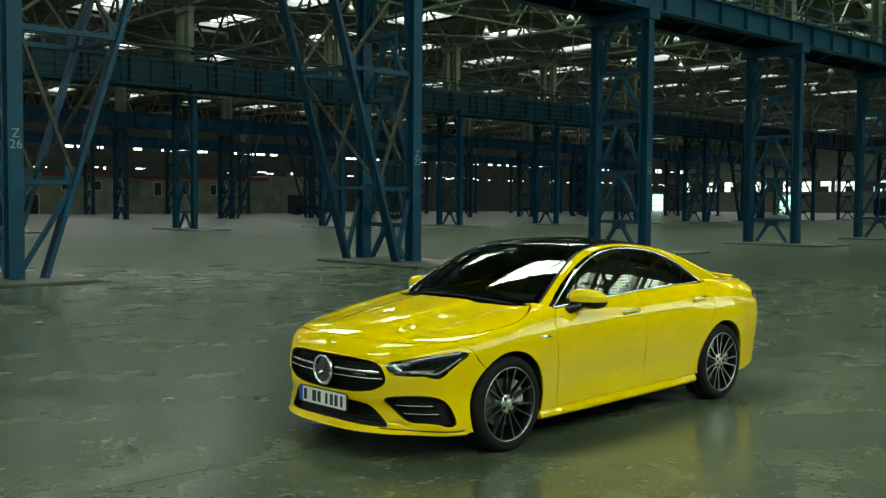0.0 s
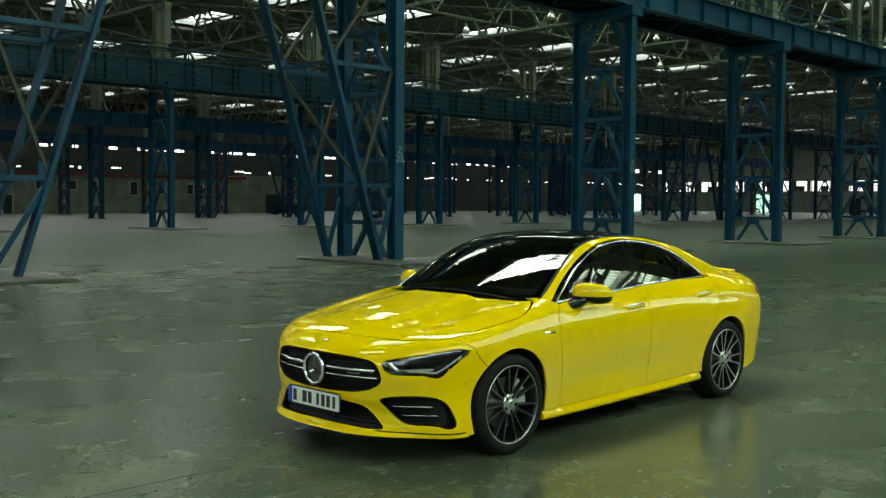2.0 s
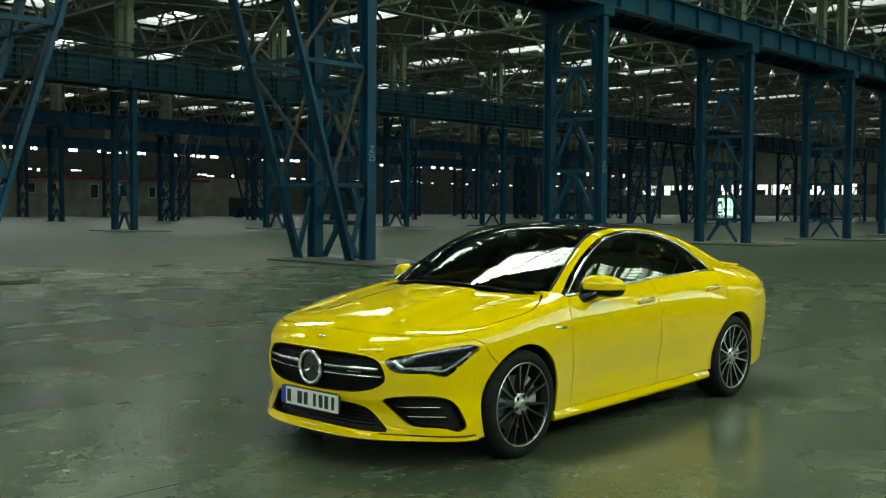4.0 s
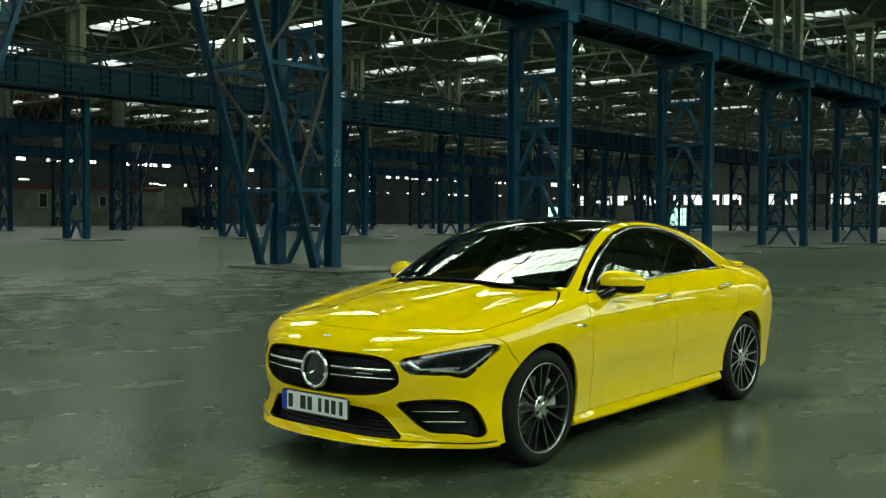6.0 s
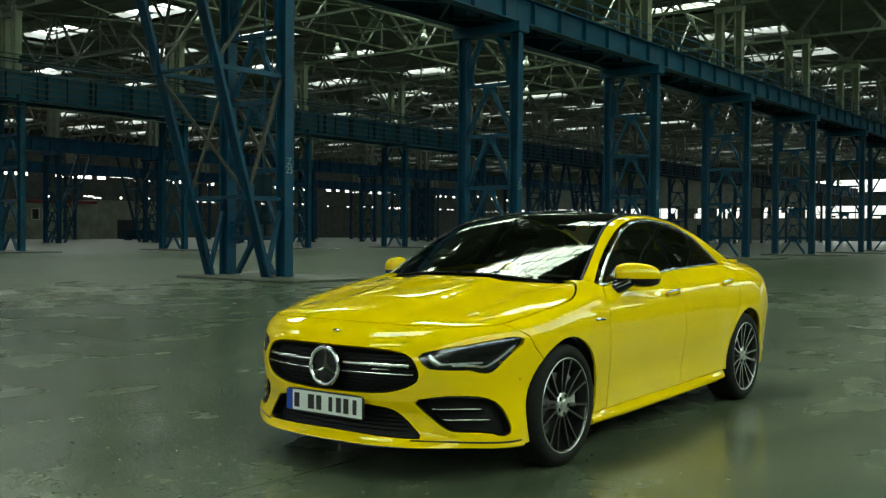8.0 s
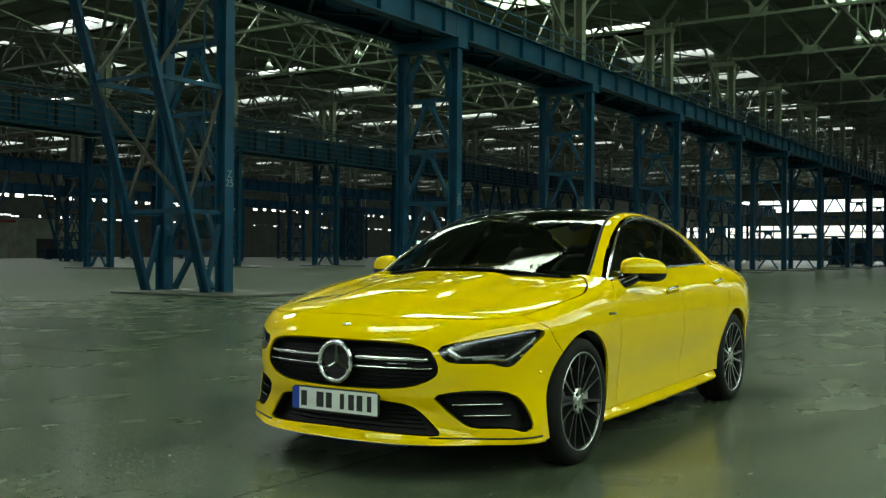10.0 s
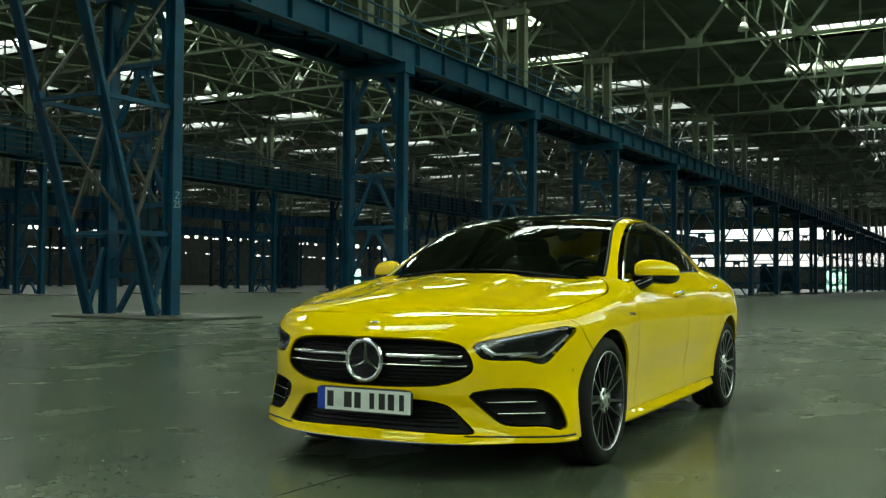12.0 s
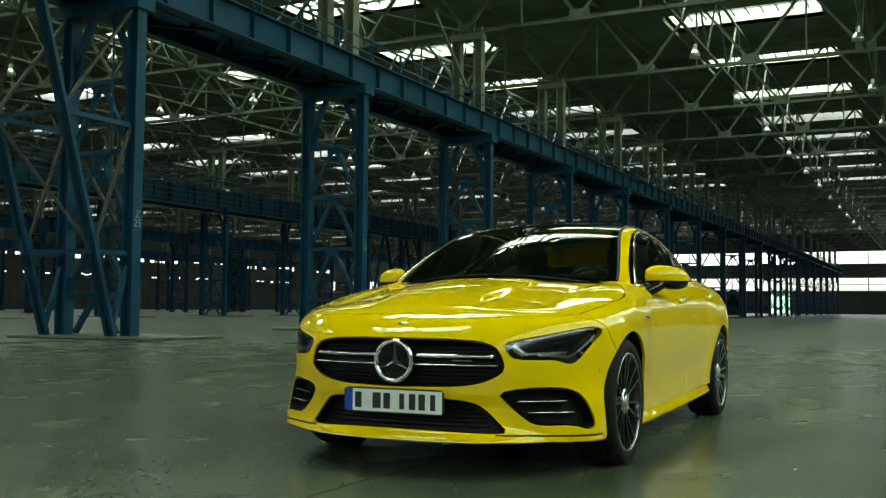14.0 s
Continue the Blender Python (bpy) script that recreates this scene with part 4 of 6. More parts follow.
INTAKE = chart("fan", belt_points([(0, 0.378), (16, 0.374), (23, 0.366), (27, 0.350), (30, 0.315), (33, 0.268), (35.5, 0.226), (32, 0.222), (18, 0.228), (0, 0.232)]))
intake_loop = rounded(both(INTAKE[::-1]), 1)
LAMP = rounded(chart("fan", belt_points([(34.0, 0.632), (40.3, 0.655), (51.4, 0.684), (60.1, 0.705), (65.5, 0.712), (69.0, 0.694), (63.8, 0.641), (60.3, 0.596), (57.6, 0.556), (55.5, 0.541), (53, 0.545), (50, 0.560), (45.4, 0.560), (38, 0.563), (35.8, 0.584)])), 1)
VENT = rounded(chart("fan", belt_points([(32.5, 0.405), (40.3, 0.428), (51.2, 0.430), (56.9, 0.410), (59.6, 0.372), (61.1, 0.326), (62.4, 0.269), (61.8, 0.242), (58.8, 0.237), (55.2, 0.259), (44.9, 0.258), (42.4, 0.271), (40.0, 0.299), (35.9, 0.352)])), 1)
flip2 = lambda loop: loop * (-1, 1)
bumper = panel("front_bumper", car, PAINT, "fan", body_f, bumper_loop, holes=[grille_loop, intake_loop, LAMP, flip2(LAMP), VENT, flip2(VENT)], step=0.017, rim=0.03)

# hood
rear_edge = [(-0.40, 0.66), (-0.33, 0.50), (-0.275, 0.34), (-0.24, 0.16), (-0.232, 0.0)]
half = np.concatenate([SEAM_FRONT, SEAM_SIDE[1:], rear_edge])
hood_loop = np.concatenate([half, (half * (1, -1))[::-1][1:-1]])
hood = panel("hood", car, PAINT, "top", body_f, hood_loop, step=0.018, rim=0.02)
cowl_half = np.array([(-0.20, 0.0), (-0.21, 0.16), (-0.245, 0.34), (-0.30, 0.50), (-0.37, 0.66), (-0.60, 0.70), (-0.60, 0.0)])
panel("cowl", car, MATT_BLACK, "top", body_f, np.concatenate([cowl_half, (cowl_half * (1, -1))[::-1][1:-1]]), step=0.05, off=-0.022, rim=0)

# wings, doors, sills and rear quarters, left and right
door_front = [(-0.541, 0.230), (-0.547, 0.36), (-0.535, 0.50), (-0.508, 0.62), (-0.497, 0.72), (-0.510, 0.84), (-0.545, 0.895), (-0.585, 0.925)]
door_mid = [(-1.602, 0.246), (-1.612, 0.40), (-1.600, 0.56), (-1.584, 0.70), (-1.588, 0.84), (-1.61, 0.93), (-1.635, 0.992)]
door_rear = [(-2.330, 0.262), (-2.36, 0.42), (-2.42, 0.56), (-2.52, 0.70), (-2.61, 0.82), (-2.655, 0.92), (-2.68, 1.0)]
belt_front = [(-0.80, 0.943), (-1.00, 0.956), (-1.22, 0.968), (-1.45, 0.983)]
belt_rear = [(-1.85, 0.998), (-2.1, 1.003), (-2.3, 1.004), (-2.5, 1.004)]
wing_loop = [(0.315, 0.715), (0.285, 0.655), *arch(FRONT_AXLE, 48, 196, 30), (-0.40, 0.226), *door_front, (-0.50, 0.965), *[(p[0], p[2]) for p in seam_side3[::-1]]]
deck_edge = lift("top", body_f, np.array([(-2.72, 0.70), (-2.95, 0.69), (-3.2, 0.665), (-3.4, 0.63), (-3.62, 0.57)]))
quarter_loop = [*door_rear[::-1], *arch(-WB, -10, 199, 34), (-3.2, 0.205), (-3.45, 0.235), (-3.64, 0.30), (-3.70, 0.50), (-3.70, 0.72), (-3.66, 0.90), *[(p[0], p[2]) for p in deck_edge[::-1]]]
for mirror in SIDES:
    panel("front_wing", car, PAINT, "side", body_f, wing_loop, mirror=mirror, step=0.025)
    panel("front_door", car, PAINT, "side", body_f, [*door_front, *belt_front, *door_mid[::-1]], mirror=mirror, step=0.03)
    panel("rear_door", car, PAINT, "side", body_f, [*door_mid, *belt_rear, *door_rear[::-1]], mirror=mirror, step=0.03)
    panel("rear_quarter", car, PAINT, "side", body_f, quarter_loop, mirror=mirror, step=0.03)
    # sill: a bowed skirt below the doors
    bm = B()
    rings = []
    for k in range(25):
        x = -0.365 - (2.365 - 0.365) * k / 24
        up = 0.03 * k / 24
        flare = 0.016 * (1 - min(1, abs(k - 12) / 12) ** 3) + 0.008
        prof = [(0.835, 0.232 + up), (0.862, 0.224 + up), (0.868 + flare, 0.196 + up), (0.872 + flare, 0.180 + up), (0.862 + flare, 0.166 + up), (0.80, 0.160 + up)]
        rings.append([bm.verts.new((x, y, z)) for y, z in prof])
    for a, b in zip(rings, rings[1:]):
        for j in range(5):
            bm.faces.new((a[j], a[j + 1], b[j + 1], b[j]))
    bm.faces.new(rings[0][::-1]), bm.faces.new(rings[-1])
    bmesh.ops.recalc_face_normals(bm, faces=bm.faces)
    sill = part("side_sill", flipped(bm) if mirror else bm, PAINT, car, smooth=False)
tail_half = chart("tail", solve(body_f, np.array([(-4.2, y, z) for y, z in ((0.0, 0.30), (0.30, 0.30), (0.66, 0.32), (0.69, 0.6), (0.67, 0.9), (0.5, 0.985), (0.2, 0.99), (0.0, 0.99))]), np.tile((1.0, 0, 0), (8, 1)), 1.5))
panel("rear_bumper", car, PAINT, "tail", body_f, np.concatenate([tail_half, (tail_half * (-1, 1))[::-1][1:-1]]), step=0.05)
deck_half = np.array([(-3.10, 0.0), (-3.10, 0.55), (-2.95, 0.69), (-3.2, 0.665), (-3.4, 0.63), (-3.62, 0.57), (-3.70, 0.45), (-3.72, 0.0)])
panel("boot_lid", car, PAINT, "top", body_f, np.concatenate([deck_half, (deck_half * (1, -1))[::-1][1:-1]]), step=0.04)
spoiler_path = [(-3.60 + 0.12 * (y / 0.52) ** 2, y, 1.022 - 0.012 * (y / 0.52) ** 2) for y in np.linspace(-0.52, 0.52, 25)]
part("boot_spoiler", sweep(spoiler_path, 0.10, 0.022), PAINT, car, smooth=True)

# cabin: roof frame, roof, screens and side glass
win_top = [(-0.585, 0.930), (-0.752, 1.043), (-0.994, 1.178), (-1.235, 1.268), (-1.499, 1.314), (-1.736, 1.319), (-2.049, 1.292), (-2.333, 1.212), (-2.532, 1.107), (-2.685, 1.006)]
win_low = [(-2.685, 1.0), (-2.228, 1.002), (-1.698, 0.994), (-1.22, 0.967), (-0.80, 0.943), (-0.585, 0.926)]
rail_low = [(-0.50, 0.90), (-0.548, 0.925), (-0.735, 1.060), (-0.98, 1.196), (-1.225, 1.287), (-1.495, 1.332), (-1.74, 1.337), (-2.06, 1.310), (-2.35, 1.229), (-2.552, 1.120), (-2.715, 1.0), (-2.73, 0.95), (-3.1, 0.97), (-3.42, 0.975)]
rail_top = [(-3.45, 0.47), (-3.25, 0.53), (-2.9, 0.555), (-2.6, 0.54), (-2.3, 0.527), (-2.0, 0.522), (-1.6, 0.527), (-1.25, 0.54), (-1.04, 0.575), (-0.80, 0.64), (-0.62, 0.685), (-0.50, 0.705)]
rail3 = np.concatenate([lift("side", cabin_f, fine(rounded(rail_low, 2, False), 0.05, False)), lift("top", cabin_f, fine(rounded(rail_top, 2, False), 0.05, False))])
rail_loop = chart("cab", rail3[~np.isnan(rail3).any(1)])
screen_side = [(-1.25, 0.536), (-1.04, 0.571), (-0.80, 0.636), (-0.62, 0.681), (-0.53, 0.699)]
screen_half = np.concatenate([[(-1.13, 0.0), (-1.15, 0.3), (-1.19, 0.48)], rounded(screen_side, 1, False), [(-0.47, 0.66), (-0.39, 0.52), (-0.325, 0.36), (-0.27, 0.18), (-0.255, 0.0)]])
whole = lambda h: np.concatenate([h, (np.asarray(h) * (1, -1))[::-1][1:-1]])
roof_half = np.array([(-1.13, 0.0), (-1.15, 0.3), (-1.19, 0.48), (-1.25, 0.536), (-1.6, 0.523), (-2.0, 0.518), (-2.3, 0.522), (-2.45, 0.528), (-2.40, 0.3), (-2.38, 0.0)])
rear_half = np.array([(-2.39, 0.0), (-2.41, 0.3), (-2.46, 0.528), (-2.9, 0.548), (-3.2, 0.53), (-3.30, 0.3), (-3.33, 0.0)])
roof = panel("roof", car, GLOSS_BLACK, "top", cabin_f, whole(roof_half), "gloss black roof", step=0.04)
windscreen = panel("windscreen", car, WINDSCREEN, "top", cabin_f, whole(screen_half), "tinted windscreen", step=0.03, rim=0.004)
panel("rear_screen", car, PRIVACY, "top", cabin_f, whole(rear_half), "dark tinted rear screen", step=0.05, rim=0.004)
# black ceramic edge of the windscreen, and the dark top band
inner = inset(fine(whole(screen_half), 0.04), 0.055)
panel("screen_edge", windscreen, GLOSS_BLACK, "top", cabin_f, whole(screen_half), "black printed edge", holes=[inner], step=0.04, off=-0.004, rim=0)
for mirror in SIDES:
    frame_ob = panel("roof_frame", car, PAINT, "cab", cabin_f, rail_loop, mirror=mirror, step=0.02, gap=0.0)
    panel("pillar_lining", frame_ob, LINING, "cab", cabin_f, inset(rail_loop, 0.002), mirror=mirror, step=0.03, off=-0.016, rim=0)
    B_TOP, B_LOW = (-1.685, -1.795), (-1.570, -1.690)
    q_top, q_low = -2.333, -2.287
    cut = lambda pts, a, z: [p for p in pts if min(a, z) < p[0] < max(a, z)]
    tops = rounded(win_top, 2, False).tolist()
    front = [(-0.585, 0.926), *cut(tops, -0.585, B_TOP[0]), (B_TOP[0], 1.3185), (B_LOW[0], 0.989), (-1.22, 0.967), (-0.80, 0.943)]
    middle = [(B_TOP[1], 1.3165), *cut(tops, B_TOP[1], q_top), (q_top - 0.002, 1.210), (q_low - 0.002, 1.002), (-1.9, 0.999), (B_LOW[1], 0.994)]
    back = [(q_top - 0.018, 1.206), *cut(tops, q_top - 0.03, -2.68), (-2.685, 1.002), (q_low - 0.018, 1.002)]
    pillar = [(B_TOP[0], 1.3185), (B_TOP[1], 1.3165), (B_LOW[1], 0.994), (B_LOW[0], 0.989)]
    divider = [(q_top, 1.211), (q_top - 0.016, 1.207), (q_low - 0.016, 1.002), (q_low, 1.002)]
    for name, loop, m in (("front_window", front, FRONT_GLASS), ("rear_window", middle, PRIVACY), ("quarter_window", back, PRIVACY), ("centre_pillar", pillar, GLOSS_BLACK), ("window_divider", divider, GLOSS_BLACK)):
        panel(name, car, m, "side", cabin_f, loop, mirror=mirror, step=0.04, rim=0.004, off=-0.004, gap=0.001)
    trim_loop = [*rounded(win_top, 2, False).tolist(), *win_low[1:-1]]
    p, n = along("side", cabin_f, trim_loop, 0.003, closed=True)
    bm = sweep(p, 0.017, 0.010, n, closed=True)
    part("window_trim", flipped(bm) if mirror else bm, CHROME, car, "chrome window trim", smooth=True)
    p, n = along("top", cabin_f, rounded([(-2.45, 0.531), (-2.0, 0.520), (-1.6, 0.525), (-1.25, 0.538), (-1.04, 0.573), (-0.80, 0.638), (-0.62, 0.683), (-0.54, 0.697)], 2, False), 0.001)
    bm = sweep(p, 0.018, 0.010, n)
    part("screen_seal", flipped(bm) if mirror else bm, MATT_BLACK, car, "black rubber seal", smooth=True)

# floor pan and wheel housings
bm = B()
box(bm, -3.35, 0.55, -0.62, 0.62, 0.17, 0.24)
box(bm, -2.36, -0.38, -0.82, 0.82, 0.165, 0.22)
part("floor_pan", bm, MATT_BLACK, car)
for cx in (FRONT_AXLE, -WB):
    for s in (1, -1):
        bm = lathe([(0.37, 0.60), (0.37, 0.845)], 40)
        bmesh.ops.translate(bm, vec=(cx, 0, 0.323), verts=bm.verts)
        bmesh.ops.bisect_plane(bm, geom=bm.verts[:] + bm.edges[:] + bm.faces[:], plane_co=(0, 0, 0.2), plane_no=(0, 0, -1), clear_outer=True)
        part("wheel_housing", flipped(bm) if s < 0 else bm, MATT_BLACK, car)
        bm = B()
        box(bm, cx - 0.38, cx + 0.38, s * 0.58 - 0.01, s * 0.58 + 0.01, 0.18, 0.70)
        part("wheel_housing", bm, MATT_BLACK, car)

# grille: dark mesh, two louvres, emblem
grille = panel("grille", car, MATT_BLACK, "fan", body_f, inset(grille_loop, -0.012), "black radiator grille", off=-0.055, rim=0, step=0.04)


def nose_path(a0, a1, z, off, n=24):
    """A level line round the nose between two angles."""
    p = belt_points([(a0 + (a1 - a0) * k / (n - 1), z if not callable(z) else z(k / (n - 1))) for k in range(n)])
    nn = normals(body_f, p)
    nn[:, 2] = 0
    nn /= np.linalg.norm(nn, axis=1, keepdims=True)
    return p + off * nn, nn


for z in np.arange(0.445, 0.65, 0.018):
    reach = float(np.interp(z, [0.43, 0.46, 0.50, 0.53, 0.60, 0.63, 0.65], [14, 27, 32, 33, 31, 28, 22]))
    p, n = nose_path(-reach, reach, z, -0.045, 20)
    part("grille_bar", sweep(p, 0.006, 0.010, n, sides=4, power=8), MATT_BLACK, grille)
for z, h in ((0.574, 0.020), (0.532, 0.010)):
    for s in (1, -1):
        p, n = nose_path(s * 7.0, s * (31.3 if z > 0.55 else 32.6), z, -0.014)
        part("louvre", sweep(p, h, 0.022, n), CHROME, grille, "chrome louvre", smooth=True)
star = Vector((0.868, 0.0, 0.546))
bm = lathe([(0.094 + 0.0115 * math.cos(a), 0.010 * math.sin(a)) for a in np.linspace(0, 2 * math.pi, 15)], 64)
bmesh.ops.transform(bm, matrix=Matrix.Translation(star) @ pose(0, 0, 0, 0, 0, -90), verts=bm.verts)
part("emblem_ring", bm, CHROME, grille, "round chrome emblem ring", smooth=True)
bm = B()
tube(bm, star - Vector((0.03, 0, 0)), star - Vector((0.008, 0, 0)), 0.088, 40)
part("emblem_plate", bm, GLOSS_BLACK, grille)
for k in range(3):
    a = radians(90 + 120 * k)
    arm, side = Vector((0, math.cos(a), math.sin(a))), Vector((0, -math.sin(a), math.cos(a)))
    bm = B()
    tip, mid, crest = star + arm * 0.088, star - arm * 0.006, star + Vector((0.008, 0, 0))
    foot = [bm.verts.new(v + Vector((-0.008, 0, 0))) for v in (tip + side * 0.003, star + side * 0.013 + arm * 0.0075, mid, star - side * 0.013 + arm * 0.0075, tip - side * 0.003)]
    ridge = [bm.verts.new(v) for v in (tip - Vector((0.004, 0, 0)), crest)]
    for f in ((foot[0], foot[1], ridge[1], ridge[0]), (ridge[0], ridge[1], foot[3], foot[4]), (foot[1], foot[2], ridge[1]), (foot[2], foot[3], ridge[1]), (foot[0], ridge[0], foot[4]), tuple(foot[::-1])):
        bm.faces.new(f)
    bmesh.ops.recalc_face_normals(bm, faces=bm.faces)
    part("emblem_arm", bm, CHROME, grille, "slim chrome emblem arm")
p, n = nose_path(19, 25, 0.553, -0.008, 8)
part("grille_badge", sweep(p, 0.007, 0.008, n, sides=4), DISC, grille, "small bright badge bar")

# black collars that line the openings of the bumper
def collar(parent, loop, depth, mirror=False):
    lp, ln = along("fan", body_f, inset(loop, 0.0035), 0.0, 0.02, True)
    bm = B()
    a = [bm.verts.new(q) for q in lp - 0.006 * ln]
    b = [bm.verts.new(q) for q in lp - depth * ln]
    for k in range(len(a)):
        bm.faces.new((a[k], a[(k + 1) % len(a)], b[(k + 1) % len(a)], b[k]))
    part("collar", flipped(bm) if mirror else bm, MATT_BLACK, parent)


collar(grille, grille_loop, 0.058)

# lower intake and splitter
intake = panel("lower_intake", car, MATT_BLACK, "fan", body_f, inset(intake_loop, -0.012), "black lower intake", off=-0.06, rim=0, step=0.05)
collar(intake, intake_loop, 0.062)
for z in np.arange(0.245, 0.37, 0.02):
    reach = float(np.interp(z, [0.23, 0.27, 0.32, 0.35, 0.37], [31, 30, 27, 23, 16]))
    p, n = nose_path(-reach, reach, z, -0.045, 20)
    part("intake_bar", sweep(p, 0.006, 0.012, n, sides=4, power=8), MATT_BLACK, intake)
bow = np.abs(np.linspace(-1, 1, 60))
p, n = nose_path(-67, 67, lambda k: 0.197 - 0.013 * abs(2 * k - 1) ** 2, (-0.034 + 0.022 * bow**5)[:, None], 60)
part("splitter", sweep(p, 0.024, 0.05, n), PAINT, bumper, smooth=True)
p, n = nose_path(-32, 32, 0.179, -0.029, 40)
part("splitter_trim", sweep(p, 0.010, 0.05, n), CHROME, bumper, "thin chrome strip under the lip", smooth=True)
for s in (1, -1):
    p, n = nose_path(s * 32, s * 66, lambda k: 0.212 - 0.006 * k, 0.001, 30)
    part("lip_gap", sweep(p, 0.009, 0.006, n, sides=4), MATT_BLACK, bumper)
bm = B()
vs = [bm.verts.new(q) for q in nose_path(-60, 60, 0.172, -0.06, 30)[0]]
vs += [bm.verts.new((0.2, y, 0.17)) for y in (0.7, -0.7)]
bm.faces.new(vs)
part("undertray", bm, MATT_BLACK, bumper)

# side vents with two blades each
for mirror in SIDES:
    vent = panel("side_vent", car, MATT_BLACK, "fan", body_f, inset(VENT, -0.012), "black side vent with two bright blades", mirror=mirror, off=-0.07, rim=0, step=0.04)
    collar(vent, VENT, 0.072, mirror)
    for z, a0, a1 in ((0.362, 38.5, 54.5), (0.310, 41.8, 56.5)):
        p, n = nose_path(a0, a1, z, -0.032, 14)
        bm = sweep(p, 0.010, 0.04, n)
        part("vent_blade", flipped(bm) if mirror else bm, GLOSS_BLACK, vent)
        p, n = nose_path(a0, a1 - 1, z + 0.004, -0.010, 14)
        bm = sweep(p, 0.005, 0.004, n)
        part("blade_trim", flipped(bm) if mirror else bm, CHROME, vent, "thin chrome edge", smooth=True)
    p, n = nose_path(33.5, 56, lambda k: 0.413 + 0.012 * math.sin(k * 3.1), -0.022, 16)
    bm = sweep(p, 0.016, 0.03, n)
    part("vent_fin", flipped(bm) if mirror else bm, GLOSS_BLACK, vent, smooth=True)

# headlamps
for mirror in SIDES:
    lamp = panel("headlamp", car, LAMP_INNER, "fan", body_f, inset(LAMP, -0.006), "smoked headlamp with bright light guides", mirror=mirror, off=-0.05, rim=0, step=0.03)
    lp, ln = along("fan", body_f, inset(LAMP, -0.003), 0.0, 0.02, True)
    bm = B()
    a = [bm.verts.new(q) for q in lp - 0.002 * ln]
    b = [bm.verts.new(q) for q in lp - 0.052 * ln]
    for k in range(len(a)):
        bm.faces.new((a[k], a[(k + 1) % len(a)], b[(k + 1) % len(a)], b[k]))
    part("housing", flipped(bm) if mirror else bm, GLOSS_BLACK, lamp)
    for rows, w, d in (([(37.2, 0.630), (38.2, 0.610), (40.6, 0.582)], 0.034, -0.018), ([(44.5, 0.578), (51.0, 0.580), (54.6, 0.568), (57.0, 0.585), (62.5, 0.640), (65.0, 0.672)], 0.014, -0.012), ([(41, 0.648), (51, 0.675), (60, 0.697), (65, 0.703)], 0.007, -0.010), ([(40.5, 0.584), (44.5, 0.588), (50.5, 0.592), (54.0, 0.592)], 0.010, -0.014)):
        q = belt_points(rounded(rows, 2, False))
        nq = normals(body_f, q)
        bm = sweep(q + d * nq, w, 0.012, nq)
        part("light_guide", flipped(bm) if mirror else bm, LAMP_CHROME, lamp, "bright light guide", smooth=True)
    for a, z, r in ((45.5, 0.617, 0.022), (51.0, 0.630, 0.022), (56.5, 0.642, 0.020)):
        c = belt_points([(a, z)])[0]
        nq = normals(body_f, c[None])[0]
        nq[2] = 0
        o = Vector(c - 0.045 * nq)
        bm = B()
        tube(bm, o, o + Vector(nq) * 0.022, r, 24)
        part("projector", flipped(bm) if mirror else bm, GLOSS_BLACK, lamp)
        bm = blob(o + Vector(nq) * 0.018, (r * 0.75, r * 0.75, r * 0.75))
        part("projector_lens", flipped(bm) if mirror else bm, GLOSS_BLACK, lamp, smooth=True)
    panel("lamp_cover", lamp, LAMP_GLASS, "fan", body_f, LAMP, "clear lamp cover", mirror=mirror, off=-0.002, rim=0, gap=0.001, step=0.02)

# number plate with its print as plain bars
plate = part("number_plate", blob((0.868, 0, 0.357), (0.007, 0.266, 0.060), 14, 24, 16), PLATE_BLACK, car, "white number plate in a black holder")
bm = B()
box(bm, 0.8745, 0.8765, -0.216, 0.2585, 0.305, 0.409)
part("plate_face", bm, PLATE_WHITE, plate)
bm = B()
box(bm, 0.8745, 0.8766, -0.2585, -0.217, 0.305, 0.409)
part("plate_band", bm, PLATE_BLUE, plate, "blue band")
for y, w in ((-0.185, 0.036), (-0.085, 0.044), (-0.030, 0.036), (0.050, 0.026), (0.105, 0.034), (0.155, 0.034), (0.212, 0.026)):
    bm = B()
    box(bm, 0.8766, 0.8775, y - w / 2, y + w / 2, 0.320, 0.394)
    part("print_bar", bm, PLATE_BLACK, plate)
bm = B()
tube(bm, (0.8766, -0.135, 0.345), (0.8776, -0.135, 0.345), 0.018, 20)
part("seal_disc", bm, ALU, plate, "small round seal")

# hood badge, wing badges, sensors
c = lift("top", body_f, np.array([(0.775, 0.0)]))[0]
part("hood_badge", blob(c, (0.016, 0.026, 0.008)), CHROME, car, "small round chrome hood badge", smooth=True)
for mirror in SIDES:
    for k, (x, w) in enumerate(((-0.345, 0.05), (-0.41, 0.05))):
        p, n = along("side", body_f, [(x + w / 2, 0.755 - 0.002 * k), (x - w / 2, 0.753 - 0.002 * k)], 0.002)
        bm = sweep(p, 0.015, 0.005, n, sides=4)
        part("wing_badge", flipped(bm) if mirror else bm, CHROME if k == 0 else RIM_DARK, car, "small badge bar")
    p = belt_points([(66.5, 0.505)])
    part("parking_sensor", flipped(blob(p[0], (0.006, 0.009, 0.010))) if mirror else blob(p[0], (0.006, 0.009, 0.010)), PAINT, bumper, smooth=True)

